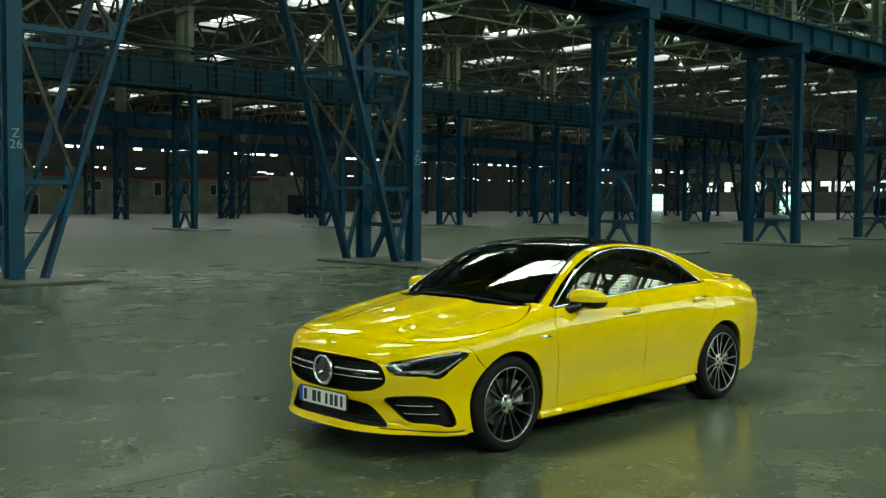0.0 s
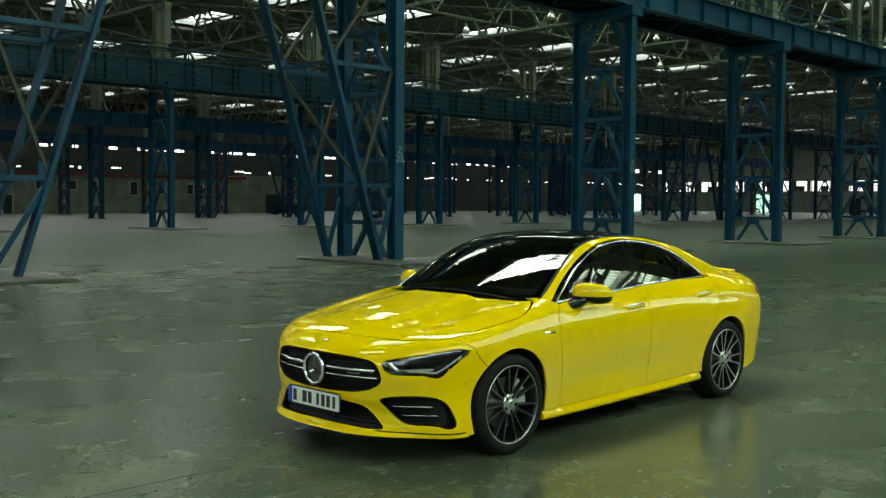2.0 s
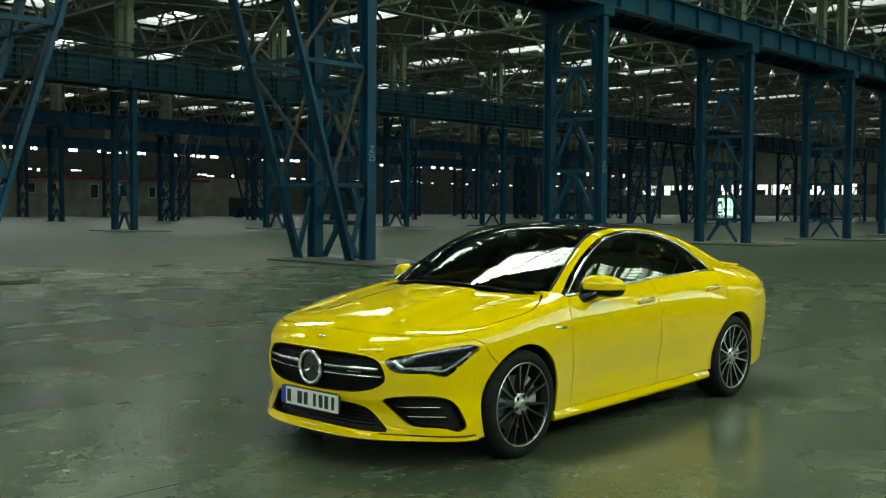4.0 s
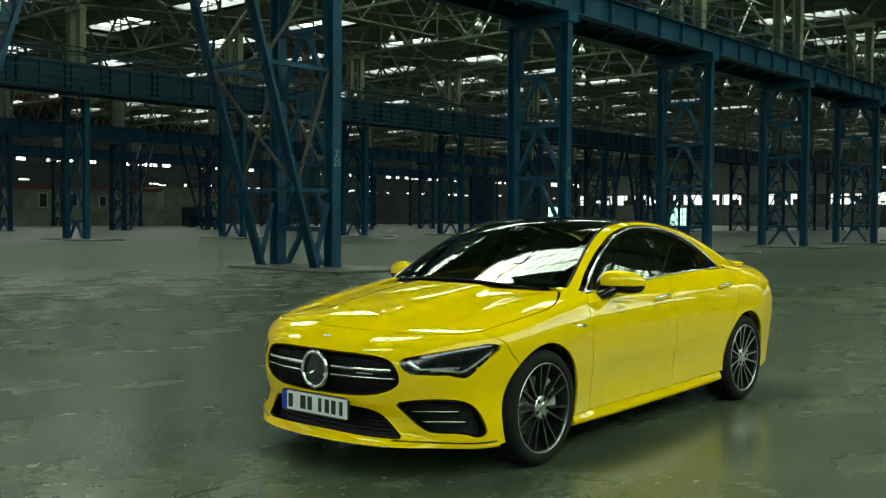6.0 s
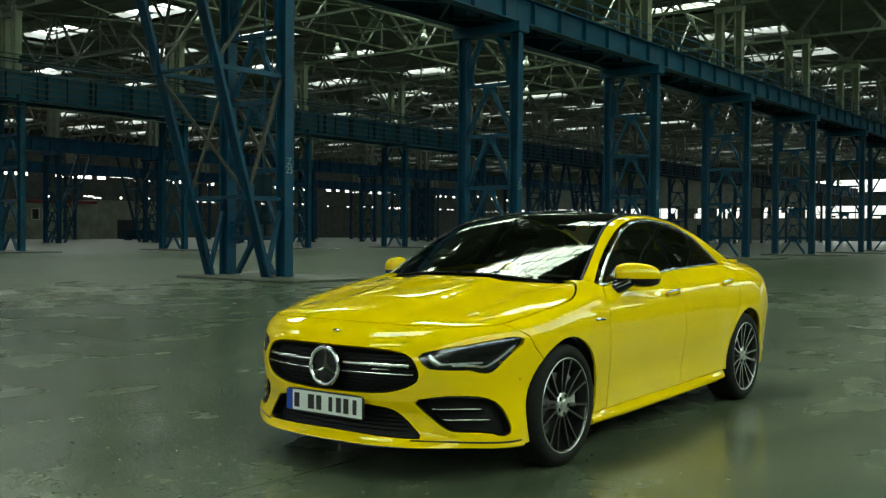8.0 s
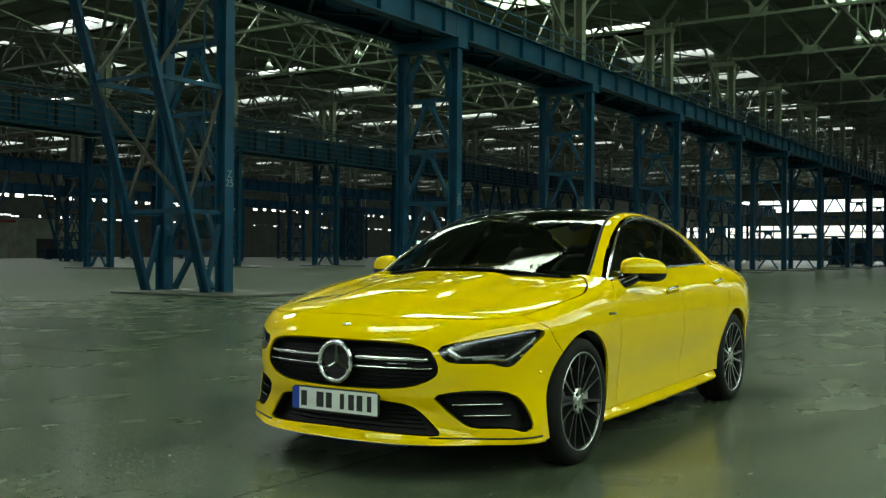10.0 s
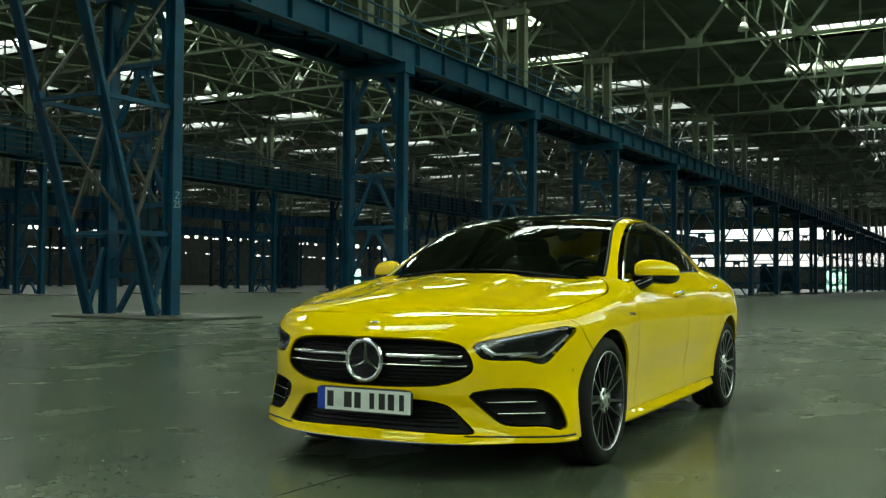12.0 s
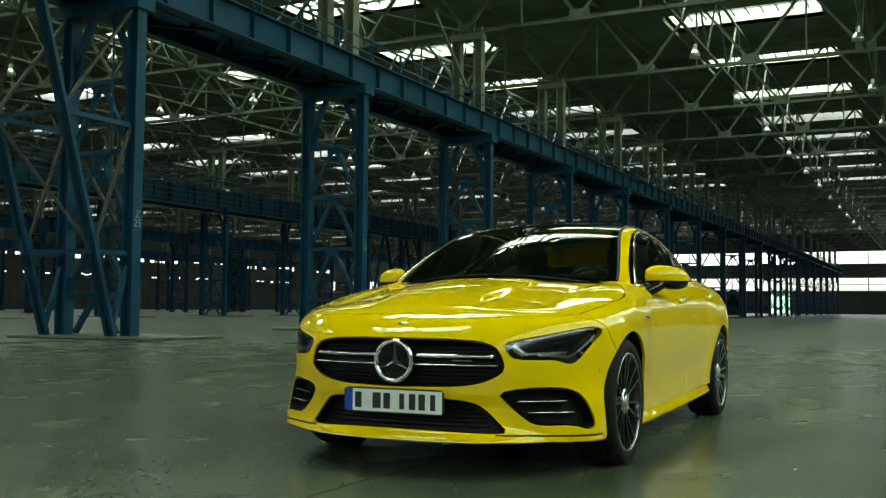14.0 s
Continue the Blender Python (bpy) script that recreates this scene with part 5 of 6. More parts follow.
# door handles
for mirror in SIDES:
    for x0, x1, z in ((-1.305, -1.515, 0.842), (-2.295, -2.495, 0.872)):
        xs = np.linspace(x0, x1, 13)
        p, n = along("side", body_f, [(x, z + 0.012 * k / 12) for k, x in enumerate(xs)])
        rise = 0.026 * np.sin(np.linspace(0.25, math.pi - 0.25, len(p))) ** 0.7
        bm = sweep(p + n * rise[:, None], 0.030, 0.014, n)
        h = part("door_handle", flipped(bm) if mirror else bm, PAINT, car, smooth=True)
        bm = sweep((p + n * (rise[:, None] + 0.003)) + (0, 0, 0.009), 0.015, 0.013, n)
        part("handle_strip", flipped(bm) if mirror else bm, CHROME, h, "chrome handle strip", smooth=True)

# door mirrors
for mirror in SIDES:
    bm = blob((-0.800, 0.918, 0.985), (0.080, 0.115, 0.070), 2.6, 32, 20)
    for v in bm.verts:
        k = (v.co.y - 0.918) / 0.115
        v.co.x -= 0.06 * (k + 0.6) * 0.9
        v.co.z += 0.012 * (-k)
        if v.co.x < -0.80 - 0.06 * (k + 0.6) * 0.9:
            v.co.x = max(v.co.x, -0.835 - 0.06 * (k + 0.6) * 0.9)
    low = bm.copy()
    bmesh.ops.bisect_plane(bm, geom=bm.verts[:] + bm.edges[:] + bm.faces[:], plane_co=(0, 0, 0.966), plane_no=(0, 0.0, -1), clear_outer=True)
    bmesh.ops.bisect_plane(low, geom=low.verts[:] + low.edges[:] + low.faces[:], plane_co=(0, 0, 0.966), plane_no=(0, 0.0, 1), clear_outer=True)
    mir = part("door_mirror", flipped(bm) if mirror else bm, PAINT, car, smooth=True)
    part("mirror_base", flipped(low) if mirror else low, GLOSS_BLACK, mir, "black lower shell", smooth=True)
    bm = sweep([(-0.70, 0.800, 0.895), (-0.715, 0.835, 0.905), (-0.745, 0.865, 0.922), (-0.775, 0.895, 0.945)], 0.085, 0.06, sides=10)
    part("mirror_arm", flipped(bm) if mirror else bm, GLOSS_BLACK, mir, smooth=True)

# tail lamps
for mirror in SIDES:
    panel("tail_lamp", car, TAIL_RED, "side", body_f, rounded([(-3.34, 0.86), (-3.50, 0.91), (-3.64, 0.90), (-3.68, 0.82), (-3.64, 0.75), (-3.50, 0.79)], 1), "dark red tail lamp", mirror=mirror, off=0.004, step=0.03)


# ---- wheels ----
def wheel():
    """A multi-spoke alloy wheel with its tyre; axle along y, outer face towards +y, origin at the hub."""
    w = thing("wheel", "", "")
    R, half = 0.323, 0.115
    prof = [(0.246, -half + 0.01), (0.278, -half), (0.300, -half + 0.004), (0.316, -half + 0.02), (R, -half + 0.045)]
    for y in (-0.045, 0.0, 0.045):
        prof += [(R, y - 0.012), (R - 0.006, y - 0.006), (R - 0.006, y + 0.006), (R, y + 0.012)]
    prof += [(R, half - 0.045), (0.316, half - 0.02), (0.300, half - 0.004), (0.276, half - 0.001), (0.258, half - 0.003), (0.250, half - 0.013)]
    tyre = part("tyre", lathe(prof, 72), RUBBER, w, "low-profile black tyre", smooth=True)
    rim = part("rim", lathe([(0.251, 0.100), (0.247, 0.108), (0.241, 0.108), (0.237, 0.098), (0.233, 0.05), (0.226, -0.09), (0.246, -0.105)], 72), RIM_DARK, w, smooth=True)
    part("rim_edge", lathe([(0.2508, 0.1045), (0.2495, 0.1095), (0.2462, 0.1098), (0.245, 0.105)], 72), MACHINED, rim, "bright machined edge", smooth=True)
    for k in range(14):
        a = 2 * math.pi * (k + (0.10 if k % 2 else -0.10)) / 14
        m = Matrix.Rotation(a, 4, "Y")
        bm = B()
        rings = []
        for r, wd, y, dp in ((0.040, 0.017, 0.088, 0.05), (0.09, 0.0125, 0.088, 0.04), (0.16, 0.0115, 0.094, 0.03), (0.239, 0.0135, 0.104, 0.02)):
            rings.append([bm.verts.new(m @ Vector((s * wd / 2 * q, yy, r))) for s, yy, q in ((-1, y, 1.0), (1, y, 1.0), (1, y - dp, 1.5), (-1, y - dp, 1.5))])
        for a1, b1 in zip(rings, rings[1:]):
            for j in range(4):
                bm.faces.new((a1[j], a1[(j + 1) % 4], b1[(j + 1) % 4], b1[j]))
        bm.faces.new(rings[0][::-1]), bm.faces.new(rings[-1])
        bmesh.ops.recalc_face_normals(bm, faces=bm.faces)
        spoke = part("spoke", bm, RIM_DARK, w)
        bm = B()
        lo = [bm.verts.new(m @ Vector((s * wd / 2, y + 0.0012, r))) for r, wd, y in ((0.045, 0.0155, 0.088), (0.09, 0.0125, 0.088), (0.16, 0.0115, 0.094), (0.238, 0.0125, 0.104)) for s in (-1, 1)]
        for j in range(3):
            bm.faces.new((lo[2 * j], lo[2 * j + 1], lo[2 * j + 3], lo[2 * j + 2]))
        bmesh.ops.solidify(bm, geom=bm.faces[:], thickness=0.001)
        part("spoke_face", bm, MACHINED, spoke, "bright machined face")
    part("hub", lathe([(0.0, 0.096), (0.028, 0.096), (0.030, 0.092), (0.034, 0.091), (0.060, 0.0935), (0.068, 0.086), (0.070, 0.03), (0.0, 0.03)], 40), MACHINED, w, smooth=False)
    for k in range(5):
        a = 2 * math.pi * (k + 0.5) / 5
        c = Vector((0.050 * math.sin(a), 0.0, 0.050 * math.cos(a)))
        bm = B()
        tube(bm, c + Vector((0, 0.075, 0)), c + Vector((0, 0.0945, 0)), 0.0125, 16)
        part("bolt_hole", bm, GLOSS_BLACK, w)
    part("hub_cap", lathe([(0.0, 0.1005), (0.022, 0.0995), (0.028, 0.095)], 32), ALU, w, "round hub cap", smooth=True)
    part("brake_disc", lathe([(0.06, 0.028), (0.165, 0.028), (0.165, 0.004), (0.06, 0.004)], 48), DISC, w, "grey brake disc")
    bm = B()
    rings = []
    for k in range(11):
        a = math.radians(128 + 64 * k / 10)
        rings.append([bm.verts.new((r * math.cos(a), y, r * math.sin(a))) for r, y in ((0.105, 0.055), (0.188, 0.055), (0.188, -0.02), (0.105, -0.02))])
    for a1, b1 in zip(rings, rings[1:]):
        for j in range(4):
            bm.faces.new((a1[j], a1[(j + 1) % 4], b1[(j + 1) % 4], b1[j]))
    bm.faces.new(rings[0][::-1]), bm.faces.new(rings[-1])
    bmesh.ops.recalc_face_normals(bm, faces=bm.faces)
    part("brake_caliper", bm, CALIPER, w, "grey brake caliper")
    return w


def mount_wheels():
    proto = wheel()
    pieces = sorted(((o, o.data, o.name.split(".")[0], dict(o.items())) for o in proto.children_recursive), key=lambda p: p[2] != "tyre")
    for x, s, turn in ((FRONT_AXLE, 1, 9), (-WB, 1, 21), (FRONT_AXLE, -1, 5), (-WB, -1, 0)):
        m = pose(x, s * 0.792, 0.323, 0, 0, 0 if s > 0 else 180)
        root = None
        for o, data, name, tags in pieces:
            ob = new("wheel" if name == "tyre" else name, data)
            if name == "tyre":
                root = ob
                ob.parent = car
                ob.matrix_basis = m @ (Matrix.Rotation(radians(turn), 4, "Y"))
                tagged(ob, "black tyre on a multi-spoke alloy wheel")
            else:
                ob.parent = root
                if name in ("brake_caliper",):
                    ob.matrix_basis = Matrix.Rotation(radians(-turn + (0 if s > 0 else 180)), 4, "Y")
                if tags.get("label"):
                    tagged(ob, tags["label"])
    for o in list(proto.children_recursive) + [proto]:
        bpy.data.objects.remove(o)


mount_wheels()

# interior: dashboard, steering wheel, seats, mirror
bm = blob((-0.72, 0, 0.86), (0.33, 0.66, 0.115), 4)
part("dashboard", bm, SEAT, car, "black dashboard", smooth=True)
bm = B()
box(bm, -3.0, -0.6, -0.66, 0.66, 0.24, 0.30)
part("cabin_floor", bm, SEAT, car)
bm = lathe([(0.175 + 0.016 * math.cos(a), 0.014 * math.sin(a)) for a in np.linspace(0, 2 * math.pi, 9)], 32)
bmesh.ops.transform(bm, matrix=pose(-1.08, 0.36, 0.90, 0, 0, 90) @ pose(0, 0, 0, -24, 0, 0), verts=bm.verts)
part("steering_wheel", bm, SEAT, car, smooth=True)
for y in (0.36, -0.36):
    seat = part("front_seat", blob((-1.55, y, 0.45), (0.27, 0.25, 0.12), 4), SEAT, car, "black bucket seat", smooth=True)
    bm = blob((-1.80, y, 0.80), (0.10, 0.24, 0.33), 4)
    for v in bm.verts:
        v.co.x -= 0.35 * (v.co.z - 0.6)
    part("seat_back", bm, SEAT, seat, smooth=True)
    part("head_rest", blob((-1.98, y, 1.16), (0.06, 0.13, 0.10), 3), SEAT, seat, smooth=True)
bench = part("rear_seat", blob((-2.65, 0, 0.78), (0.12, 0.60, 0.30), 5), SEAT, car, "black rear bench", smooth=True)
for y in (0.34, -0.34):
    part("head_rest", blob((-2.74, y, 1.08), (0.05, 0.12, 0.07), 3), SEAT, bench, smooth=True)
part("inner_mirror", blob((-1.02, 0.0, 1.215), (0.025, 0.115, 0.035), 3), GLOSS_BLACK, car, smooth=True)
bm = blob((-1.02, 0.0, 1.27), (0.07, 0.06, 0.05), 3)
part("camera_housing", bm, GLOSS_BLACK, car, smooth=True)
for y0, y1 in ((0.58, 0.04), (0.0, -0.54)):
    p = lift("top", cabin_f, np.array([(-0.30 - 0.42 * y * y, y) for y in np.linspace(y0, y1, 7)]))
    part("wiper", sweep(p + (0.025, 0, -0.006), 0.014, 0.012), MATT_BLACK, car, "black wiper")


# ---- portal bracing beside the columns ----
def portal_brace(foot_tie=False):
    """Leaning twin posts beside a column, laced to it. Origin at the column's foot, leaning towards +x."""
    b = thing("portal_brace", "blue leaning steel brace laced to a crane column", "brace", "portal braces")
    lean = lambda z: 0.60 + 0.314 * z
    for s in (1, -1):
        y = s * LEG
        bm = B()
        for d in (-0.055, 0.055):
            bar(bm, (lean(0), y + d, 0.05), (lean(GIRDER_Z), y + d, GIRDER_Z), 0.09, 0.20, (0, 1, 0))
        part("leaning_post", bm, BLUE, b)
        for z in (2.05, 5.18):
            bm = B()
            bar(bm, (0.16, y, z), (lean(z), y, z), 0.10, 0.11)
            part("tie", bm, BLUE, b)
            bm = B()
            box(bm, lean(z) - 0.2, lean(z) + 0.14, y - 0.02, y + 0.02, z - 0.05, z + 0.34)
            part("gusset", bm, BLUE, b)
        low = ((lean(0.1), 0.15), (0.15, 1.75)) if foot_tie else ((0.15, 0.25), (lean(2.05), 2.0))
        for p, q in (low, ((lean(2.05), 2.15), (0.15, 5.1)), ((lean(5.18), 5.3), (0.15, 8.1))):
            bm = B()
            low_panel = p[1] < 1
            bar(bm, (p[0], y, p[1]), (q[0], y, q[1]), 0.09 if low_panel else 0.07, 0.11 if low_panel else 0.08, (0, 1, 0))
            part("diagonal", bm, BLUE if low_panel else RUST, b, "" if low_panel else "brown primed diagonal")
    for z in (2.05, 5.18):
        bm = B()
        bar(bm, (lean(z), -LEG, z + 0.02), (lean(z), LEG, z + 0.02), 0.08, 0.08)
        part("cross_tie", bm, BLUE, b)
    for z0, z1, s in ((2.15, 5.1, 1), (5.25, 8.3, -1)):
        bm = B()
        bar(bm, (lean(z0), s * LEG, z0), (lean(z1), -s * LEG, z1), 0.07, 0.07)
        part("cross_diagonal", bm, RUST, b, "brown primed diagonal rod")
    bm = B()
    bar(bm, (0.0, LEG, 2.1), (0.0, -LEG, 5.1), 0.08, 0.08)
    part("cross_diagonal", bm, RUST, b, "brown primed diagonal rod")
    return b


brace0, brace1 = portal_brace(), portal_brace(True)
TURN = pose(0, 0, 0, 0, 0, 180)
for i, n, turned in ((0, 1, False), (0, 0, True), (1, 8, False), (1, 7, True), (2, 4, True), (2, 5, False)):
    place(brace0 if turned else brace1, pose(col_x(n), ROWS_Y[i], 0) @ (TURN if turned else Matrix()))

# concrete pads under the near columns
bm = B()
box(bm, -1.35, 1.4, -1.5, 2.9, 0.0, 0.065)
bmesh.ops.bevel(bm, geom=bm.edges[:], offset=0.015, segments=1, affect="EDGES")
pad_mesh = mesh_from(bm, "column_pad", PLINTH)
for i in (0, 1):
    for n in range(0, 12):
        ob = tagged(new("column_pad", pad_mesh), "low dirty concrete pad under a column", "pad", "column pads", "structure")
        ob.matrix_world = pose(col_x(n), ROWS_Y[i], 0.0) @ (Matrix.Diagonal((1, 0.78, 1, 1)) if n == 0 else Matrix())


# column marks in white stencil
def letters(body, size, parent, m):
    cu = bpy.data.curves.new("mark", "FONT")
    cu.body, cu.size, cu.align_x = body, size, "CENTER"
    cu.extrude = 0.002
    tmp = new("mark", cu)
    bpy.context.view_layer.update()
    me = bpy.data.meshes.new_from_object(tmp.evaluated_get(bpy.context.evaluated_depsgraph_get()))
    bpy.data.objects.remove(tmp)
    me.materials.clear()
    me.materials.append(WHITE_MARK)
    ob = new("column_mark", me)
    ob.parent, ob.matrix_basis = parent, m
    return tagged(ob, "white stencilled letter and number")


for n, mark in ((0, "26"), (1, "25"), (2, "24"), (3, "23")):
    face = LEG + 0.173
    letters("Z", 0.26, columns[0, n], pose(0.0, face, 2.93, 90, 0, 180))
    letters(mark, 0.26, columns[0, n], pose(0.0, face, 2.71, 90, 0, 180))

# switch boxes between the legs of column 25
for z0, z1, w in ((2.12, 2.70, 0.28), (1.40, 1.88, 0.21)):
    sb = thing("switch_box", "blue-grey steel switch box fixed between column legs", "switch box", "switch boxes")
    sb.matrix_world = pose(col_x(1) + 0.02, ROWS_Y[0] + 0.22, z0)
    bm = B()
    box(bm, -0.16, 0.16, -w, w, 0, z1 - z0)
    bmesh.ops.bevel(bm, geom=bm.edges[:], offset=0.02, segments=2, affect="EDGES")
    part("case", bm, BLUE_DARK, sb)
    bm = B()
    box(bm, 0.161, 0.175, -w + 0.04, w - 0.04, 0.05, z1 - z0 - 0.05)
    part("door", bm, BLUE_DARK, sb)
    bm = B()
    bar(bm, (0.0, -LEG + 0.15 - 0.22, 0.05), (0.0, LEG - 0.15 - 0.22, 0.05), 0.05, 0.05)
    part("bracket", bm, BLUE_DARK, sb)
conduit = thing("cable_conduit", "thin blue cable conduit running down a column", "conduit")
conduit.matrix_world = pose(col_x(1), ROWS_Y[0] + 0.45, 2.7)
bm = B()
tube(bm, (0.1, 0, 0), (0.1, 0, 5.6), 0.025, 8)
part("pipe", bm, BLUE, conduit)
bm = B()
box(bm, -0.02, 0.13, -0.05, 0.05, 1.83, 1.95)
part("clip", bm, BLUE, conduit)


# hanging high-bay lamps
def bay_lamp():
    l = thing("high_bay_lamp", "silver bell-shaped high-bay lamp hanging from the roof", "lamp", "high-bay lamps")
    bm = B()
    tube(bm, (0, 0, 0.35), (0, 0, 0.80), 0.02, 8)
    part("stem", bm, TRUSS, l)
    bm = B()
    tube(bm, (0, 0, 0.12), (0, 0, 0.40), 0.10, 16)
    part("housing", bm, ALU, l)
    bm = lathe([(0.10, 0.15), (0.17, 0.08), (0.23, -0.05), (0.25, -0.20), (0.24, -0.20), (0.22, -0.05), (0.09, 0.13)], 24)
    bmesh.ops.rotate(bm, cent=(0, 0, 0), matrix=Matrix.Rotation(radians(90), 3, "X"), verts=bm.verts)
    part("reflector", bm, ALU, l, smooth=True)
    part("bulb", blob((0, 0, -0.02), (0.07, 0.07, 0.11)), CURB, l, "white bulb", smooth=True)
    return l


lamp0 = bay_lamp()
for i, a, z in ((0, -1, 14), (1, 0, 10)):
    for n in range(a, z):
        for d in (-6.87, 0.0, 6.87):
            place(lamp0, pose(col_x(n) - BAY / 2, nave_mid(i) + d, CHORD_Z - 0.65))

# knee struts from the roof posts along the hall
def knee_strut():
    k = thing("knee_strut", "pale grey twin strut from a roof post to the roof", "strut", "knee struts")
    for s in (1, -1):
        bm = B()
        bar(bm, (s * 0.2, 0.0, 2.2), (s * 3.4, 0.0, CHORD_Z - GIRDER_Z + 0.1), 0.10, 0.16)
        part("strut", bm, POST, k)
    return k


knee0 = knee_strut()
for i in (0, 1):
    for n in range(1, 13, 2):
        place(knee0, pose(col_x(n), ROWS_Y[i] + 0.1, GIRDER_Z))

# cables and pipes along the second crane row
for k, (dy, z, r, m) in enumerate(((1.55, 8.05, 0.04, BLUE_DARK), (1.45, 10.25, 0.05, BLUE_DARK), (1.5, 10.5, 0.03, BLUE_DARK), (1.6, 7.75, 0.02, TRUSS))):
    run = thing("pipe_run", "thin dark pipe running along the crane girders", "pipe", "pipe runs")
    run.matrix_world = pose(0, ROWS_Y[1] + dy, z)
    bm = B()
    tube(bm, (col_x(-1), 0, 0), (col_x(16), 0, 0), r, 8)
    part("pipe", bm, m, run)
    bm = B()
    box(bm, -0.03, 0.03, -0.6, 0.02, -0.03, 0.03)
    if z > 9:
        box(bm, -0.03, 0.03, LEG - dy - 0.03, LEG - dy + 0.03, GIRDER_Z + 1.72 - z, -0.03)
    bracket_mesh = mesh_from(bm, "bracket", BLUE_DARK)
    for n in range(-1, 17):
        bracket = new("bracket", bracket_mesh)
        bracket.parent, bracket.location = run, (col_x(n), 0, 0)

# conductor rails on the face of the second crane row
def conductor_rails():
    """One bay of four power rails on insulator posts, from x = 0 to -BAY."""
    c = thing("conductor_rail", "row of dark crane power rails on hanger posts", "power rail", "crane power rails")
    for k in range(4):
        bm = B()
        box(bm, -BAY, -0.004, 0.0, 0.06, 0.30 + 0.36 * k, 0.36 + 0.36 * k)
        part("rail", bm, DARK, c)
    for k in range(4):
        x = -BAY * (k + 0.5) / 4
        bm = B()
        box(bm, x - 0.05, x + 0.05, -0.22, -0.002, 0.12, 1.55)
        part("hanger_post", bm, BLUE_DARK, c)
    return c


rails0 = conductor_rails()
for n in range(-1, 14):
    place(rails0, pose(col_x(n), ROWS_Y[1] + LEG + 0.42, GIRDER_Z - 0.25))

# slack supply cables hung between columns of the third row
for k in range(4):
    cable = thing("slack_cable", "thick dark supply cable sagging between columns", "cable", "slack cables")
    y = ROWS_Y[2] + LEG + 0.2 + 0.12 * k
    a, z = col_x(10), col_x(12)
    pts = []
    for j in range(25):
        u = j / 24
        pts.append((a + (z - a) * u, y, 5.4 - 0.12 * k - (1.45 + 0.3 * k) * 4 * u * (1 - u) + 0.3 * u))
    part("cable", sweep(pts, 0.13, 0.13), DARK, cable, smooth=True)
    for p in (pts[0], pts[-1]):
        bm = B()
        box(bm, p[0] - 0.1, p[0] + 0.1, ROWS_Y[2] + LEG + 0.1, y + 0.07, p[2] - 0.1, p[2] + 0.1)
        part("clamp", bm, BLUE_DARK, cable)

# tall dark machine tower in the third nave
tower = thing("machine_tower", "tall dark steel machine tower standing on the floor", "machine")
tower.matrix_world = pose(-112.6, -90.5, 0, 0, 0, 8)
bm = B()
box(bm, -1.55, 1.55, -1.2, 1.2, 0.5, 7.7)
bmesh.ops.bevel(bm, geom=bm.edges[:], offset=0.05, segments=1, affect="EDGES")
part("body", bm, BLUE_DARK, tower)
for x in (-1.25, 1.25):
    for y in (-0.95, 0.95):
        bm = B()
        box(bm, x - 0.2, x + 0.2, y - 0.2, y + 0.2, 0.0, 0.5)
        part("foot", bm, RUST, tower)
for k in range(5):
    bm = B()
    box(bm, -1.62, 1.62, 1.201, 1.27, 0.8 + 1.5 * k, 0.95 + 1.5 * k)
    part("rib", bm, BLUE, tower)

# ---- office shed at the far side ----
SHED_Y = -116.0
shed = thing("office_shed", "long cream site office with red eaves and small windows", "shed")
shed.matrix_world = pose(-40.0, SHED_Y, 0)
bm = B()
box(bm, -33.0, 6.0, -8.0, 0.0, 0.0, 4.7)
part("wall", bm, SHED_WALL, shed)
bm = B()
box(bm, -33.6, 6.4, -8.4, 0.35, 4.72, 5.1)
part("fascia", bm, SHED_RED, shed, "dull red roof edge")
for x, z0, z1, w in ((-8.3, 3.0, 4.1, 1.2), (-11.0, 3.0, 4.1, 1.2), (-16.6, 2.4, 4.1, 1.0), (-20.6, 2.6, 4.1, 1.1), (-24.8, 2.6, 3.9, 0.9), (-26.3, 2.6, 3.9, 0.9), (-4.5, 3.0, 4.1, 1.2), (-0.5, 0.0, 2.3, 1.1)):
    bm = B()
    box(bm, x - w / 2, x + w / 2, -0.05, 0.03, z0, z1)
    win = part("window", bm, DARK, shed, "dark window pane")
    bm = B()
    for a0, a1, b0, b1 in ((-w / 2 - 0.09, -w / 2, z0, z1), (w / 2, w / 2 + 0.09, z0, z1), (-w / 2 - 0.09, w / 2 + 0.09, z1, z1 + 0.09), (-w / 2 - 0.09, w / 2 + 0.09, z0 - 0.09, z0)):
        box(bm, x + a0, x + a1, 0.002, 0.07, max(0, b0), b1)
    part("window_frame", bm, CURB, win, "white frame")
low = thing("low_annex", "low cream brick annex beside the site office", "shed")
low.matrix_world = pose(-76.0, SHED_Y - 3.0, 0)
bm = B()
box(bm, -10.0, 0.0, -6.0, 0.0, 0.0, 5.3)
part("wall", bm, SHED_WALL, low)
bm = B()
box(bm, -6.5, -3.0, 0.001, 0.06, 0.0, 2.7)
part("gate", bm, DARK, low, "dark shut gate")
bm = B()
box(bm, -10.2, 0.2, -6.2, 0.2, 5.302, 5.45)
part("roof_edge", bm, CONCRETE, low)

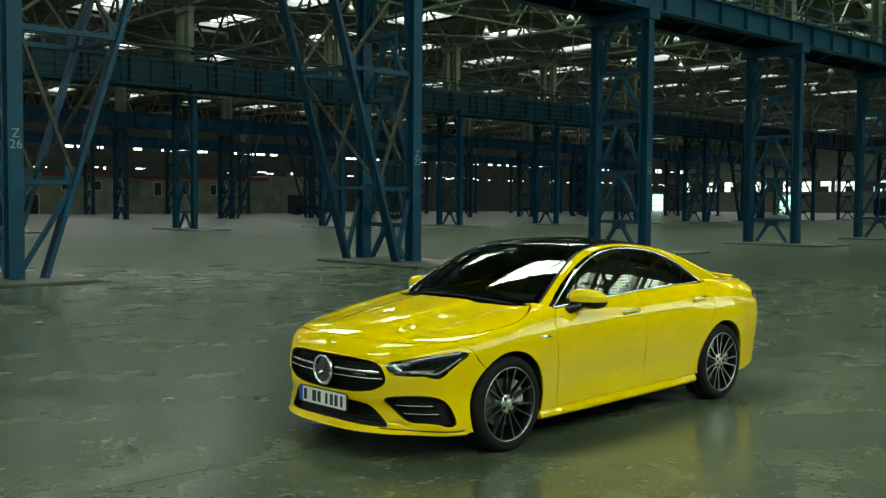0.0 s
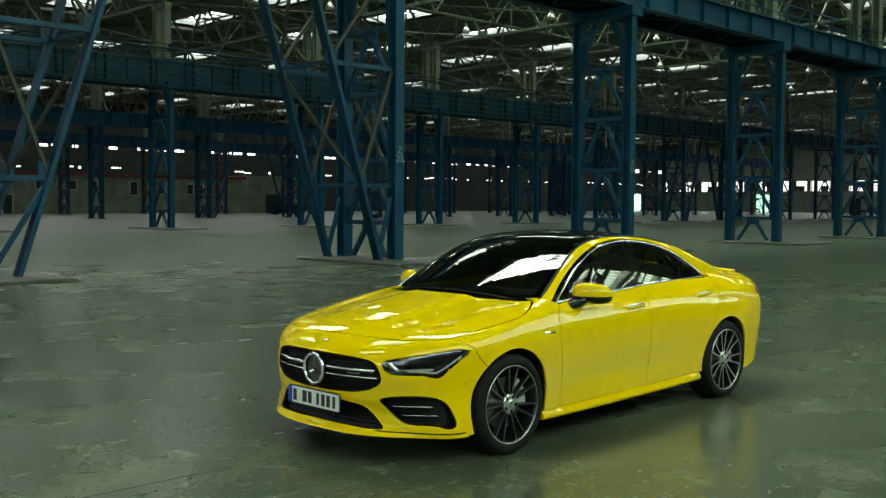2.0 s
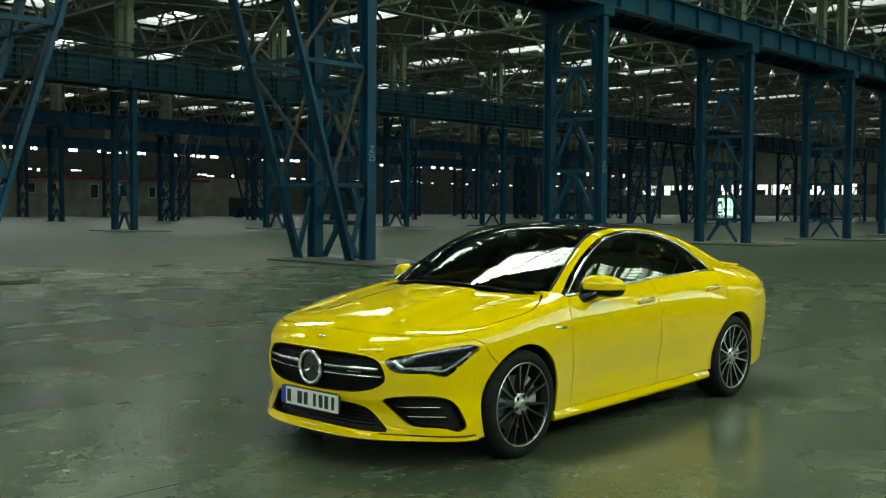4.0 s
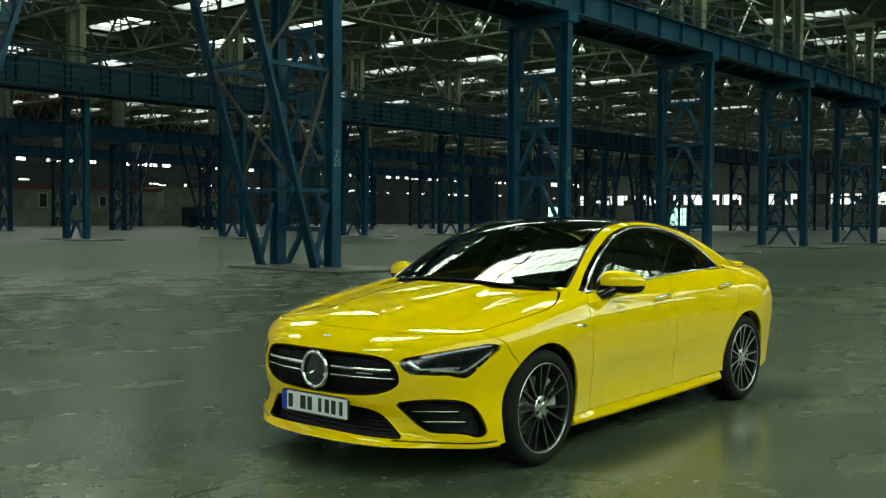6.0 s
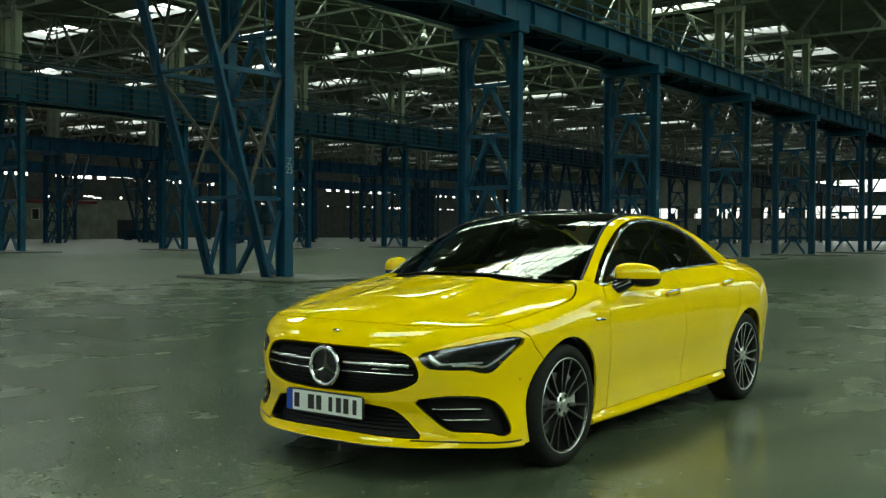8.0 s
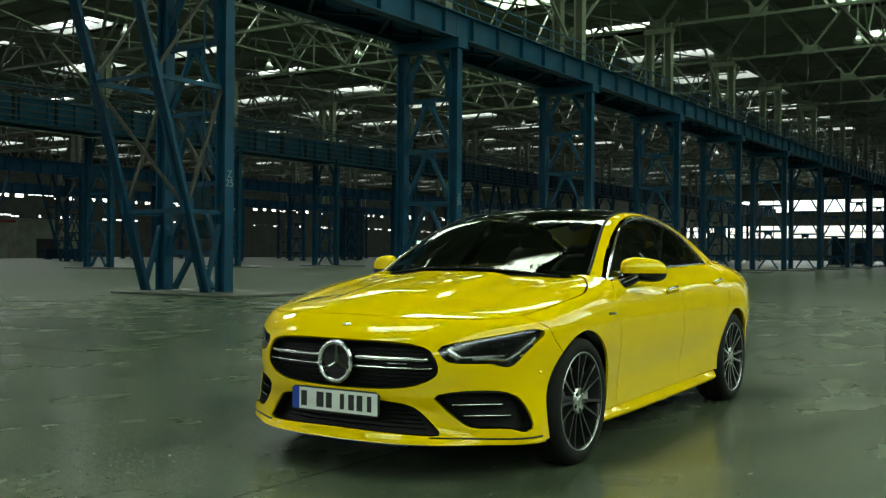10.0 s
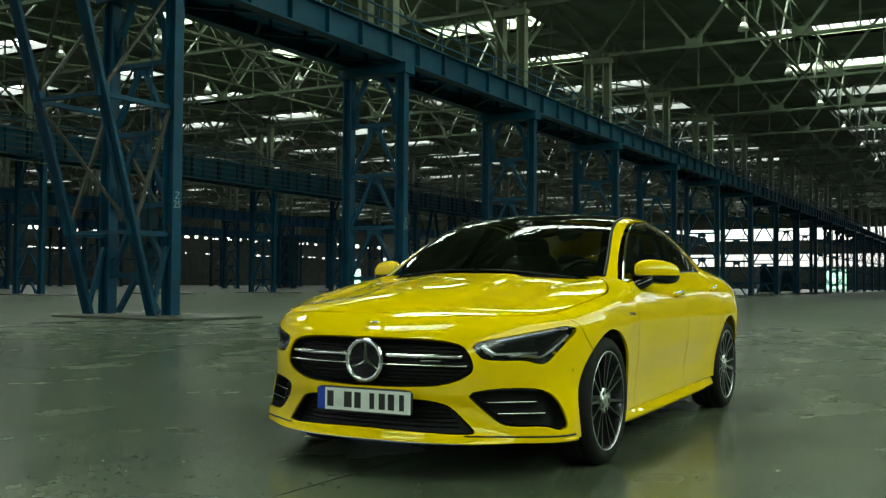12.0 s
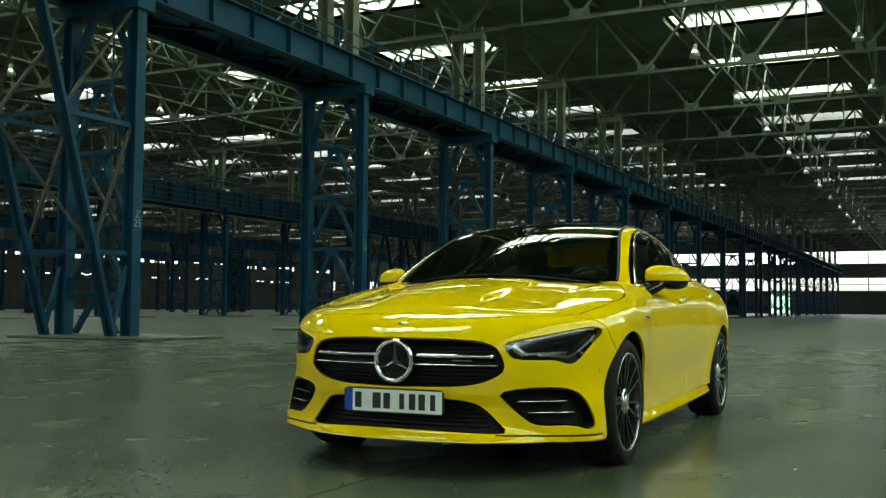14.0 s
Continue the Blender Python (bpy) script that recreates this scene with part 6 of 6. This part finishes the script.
# machine crates and stacked parts far down the hall
for k, (x, y, w, d, h) in enumerate(((-70, -101, 5.0, 1.5, 1.3), (-172, -70.7, 3.4, 2.0, 3.0), (-60, -72, 1.2, 1.0, 0.5), (-122, -23, 2.6, 1.8, 3.2), (-150, -26, 4.0, 2.0, 3.0))):
    crate = thing("machine_crate", "dark steel machine crate standing on the floor", "crate", "machine crates")
    crate.matrix_world = pose(x, y, 0, 0, 0, 7 * k)
    bm = B()
    box(bm, -w / 2, w / 2, -d / 2, d / 2, 0.14, h)
    bmesh.ops.bevel(bm, geom=bm.edges[:], offset=0.03, segments=1, affect="EDGES")
    part("body", bm, BLUE_DARK, crate)
    for s in (-1, 1):
        bm = B()
        box(bm, s * w * 0.35 - 0.08, s * w * 0.35 + 0.08, -d / 2, d / 2, 0.0, 0.14)
        part("skid", bm, RUST, crate)
    for j in range(3):
        bm = B()
        z = 0.2 + (h - 0.3) * j / 2
        box(bm, -w / 2 - 0.02, w / 2 + 0.02, d / 2 - 0.001, d / 2 + 0.03, z, z + 0.07)
        part("strap", bm, BLUE, crate)

# yellow notice on the column line behind 26
sign = thing("warning_sign", "small yellow warning board on a column", "sign")
sign.matrix_world = pose(col_x(0) + 0.0, ROWS_Y[0] - LEG - 0.2, 1.7)
bm = B()
box(bm, -0.45, -0.05, -0.02, 0.02, 0.0, 0.55)
part("board", bm, YELLOW_SIGN, sign)
bm = B()
box(bm, -0.30, -0.2, 0.021, 0.024, 0.12, 0.42)
part("print_bar", bm, DARK, sign)

# far gates of green wired glass in the end and side walls
for x, y, turn in ((END_X, -28.2, 0), (END_X, -114.2, 0), (-207.6, FAR_Y, 90)):
    gate = thing("green_gate", "tall gate of greenish wired glass in a steel frame", "gate", "green gates")
    gate.matrix_world = pose(x, y, 0, 0, 0, turn)
    for k in range(4):
        for z0, z1 in ((0.15, 1.4), (1.5, 2.85), (2.95, 4.3)):
            bm = B()
            box(bm, -0.02, 0.02, -2.32 + k * 1.16 + 0.06, -1.16 + k * 1.16 - 0.06, z0, z1)
            pane = part("pane", bm, GREEN_GLASS, gate)
            pane.visible_shadow = False
    bm = B()
    for k in range(5):
        box(bm, -0.05, 0.05, -2.38 + k * 1.16, -2.26 + k * 1.16, 0.0, 4.395)
    for z in (0.02, 1.4, 2.85, 4.28):
        box(bm, -0.045, 0.045, -2.26, 2.26, z, z + 0.11)
    part("gate_frame", bm, BLUE_DARK, gate)

# loose grit and flakes on the floor in front of the car
rnd = random.Random(12)
bm = B()
for k in range(640):
    x, y = rnd.uniform(-1.5, 3.6), rnd.uniform(-4.6, 2.2)
    if k > 300:
        x, y = rnd.gauss(1.2, 0.55), rnd.gauss(-1.0, 0.5)
    w, h, a = rnd.uniform(0.003, 0.010) * (1.7 if k % 9 == 0 else 1.0), rnd.uniform(0.001, 0.004), rnd.uniform(0, 3.1)
    ring = [bm.verts.new((x + w * rnd.uniform(0.6, 1.3) * math.cos(a + 1.257 * j), y + w * rnd.uniform(0.6, 1.3) * math.sin(a + 1.257 * j), 0.0)) for j in range(5)]
    tip = bm.verts.new((x, y, h))
    for j in range(5):
        bm.faces.new((ring[j], ring[(j + 1) % 5], tip))
solid("floor_grit", bm, JOINT, "dark grit and paint flakes lying on the floor", "grit", kind="stuff")

# pale paint chips among the grit
bm = B()
for k in range(8):
    x, y, w, a = rnd.gauss(1.3, 0.5), rnd.gauss(-1.2, 0.35), rnd.uniform(0.005, 0.010), rnd.uniform(0, 3.1)
    ring = [bm.verts.new((x + w * rnd.uniform(0.5, 1.2) * math.cos(a + 1.257 * j), y + w * rnd.uniform(0.5, 1.2) * math.sin(a + 1.257 * j), 0.0)) for j in range(5)]
    tip = bm.verts.new((x + 0.3 * w, y, 0.004))
    for j in range(5):
        bm.faces.new((ring[j], ring[(j + 1) % 5], tip))
solid("paint_chips", bm, CONCRETE, "pale paint chips lying on the concrete floor", "chips", kind="stuff")
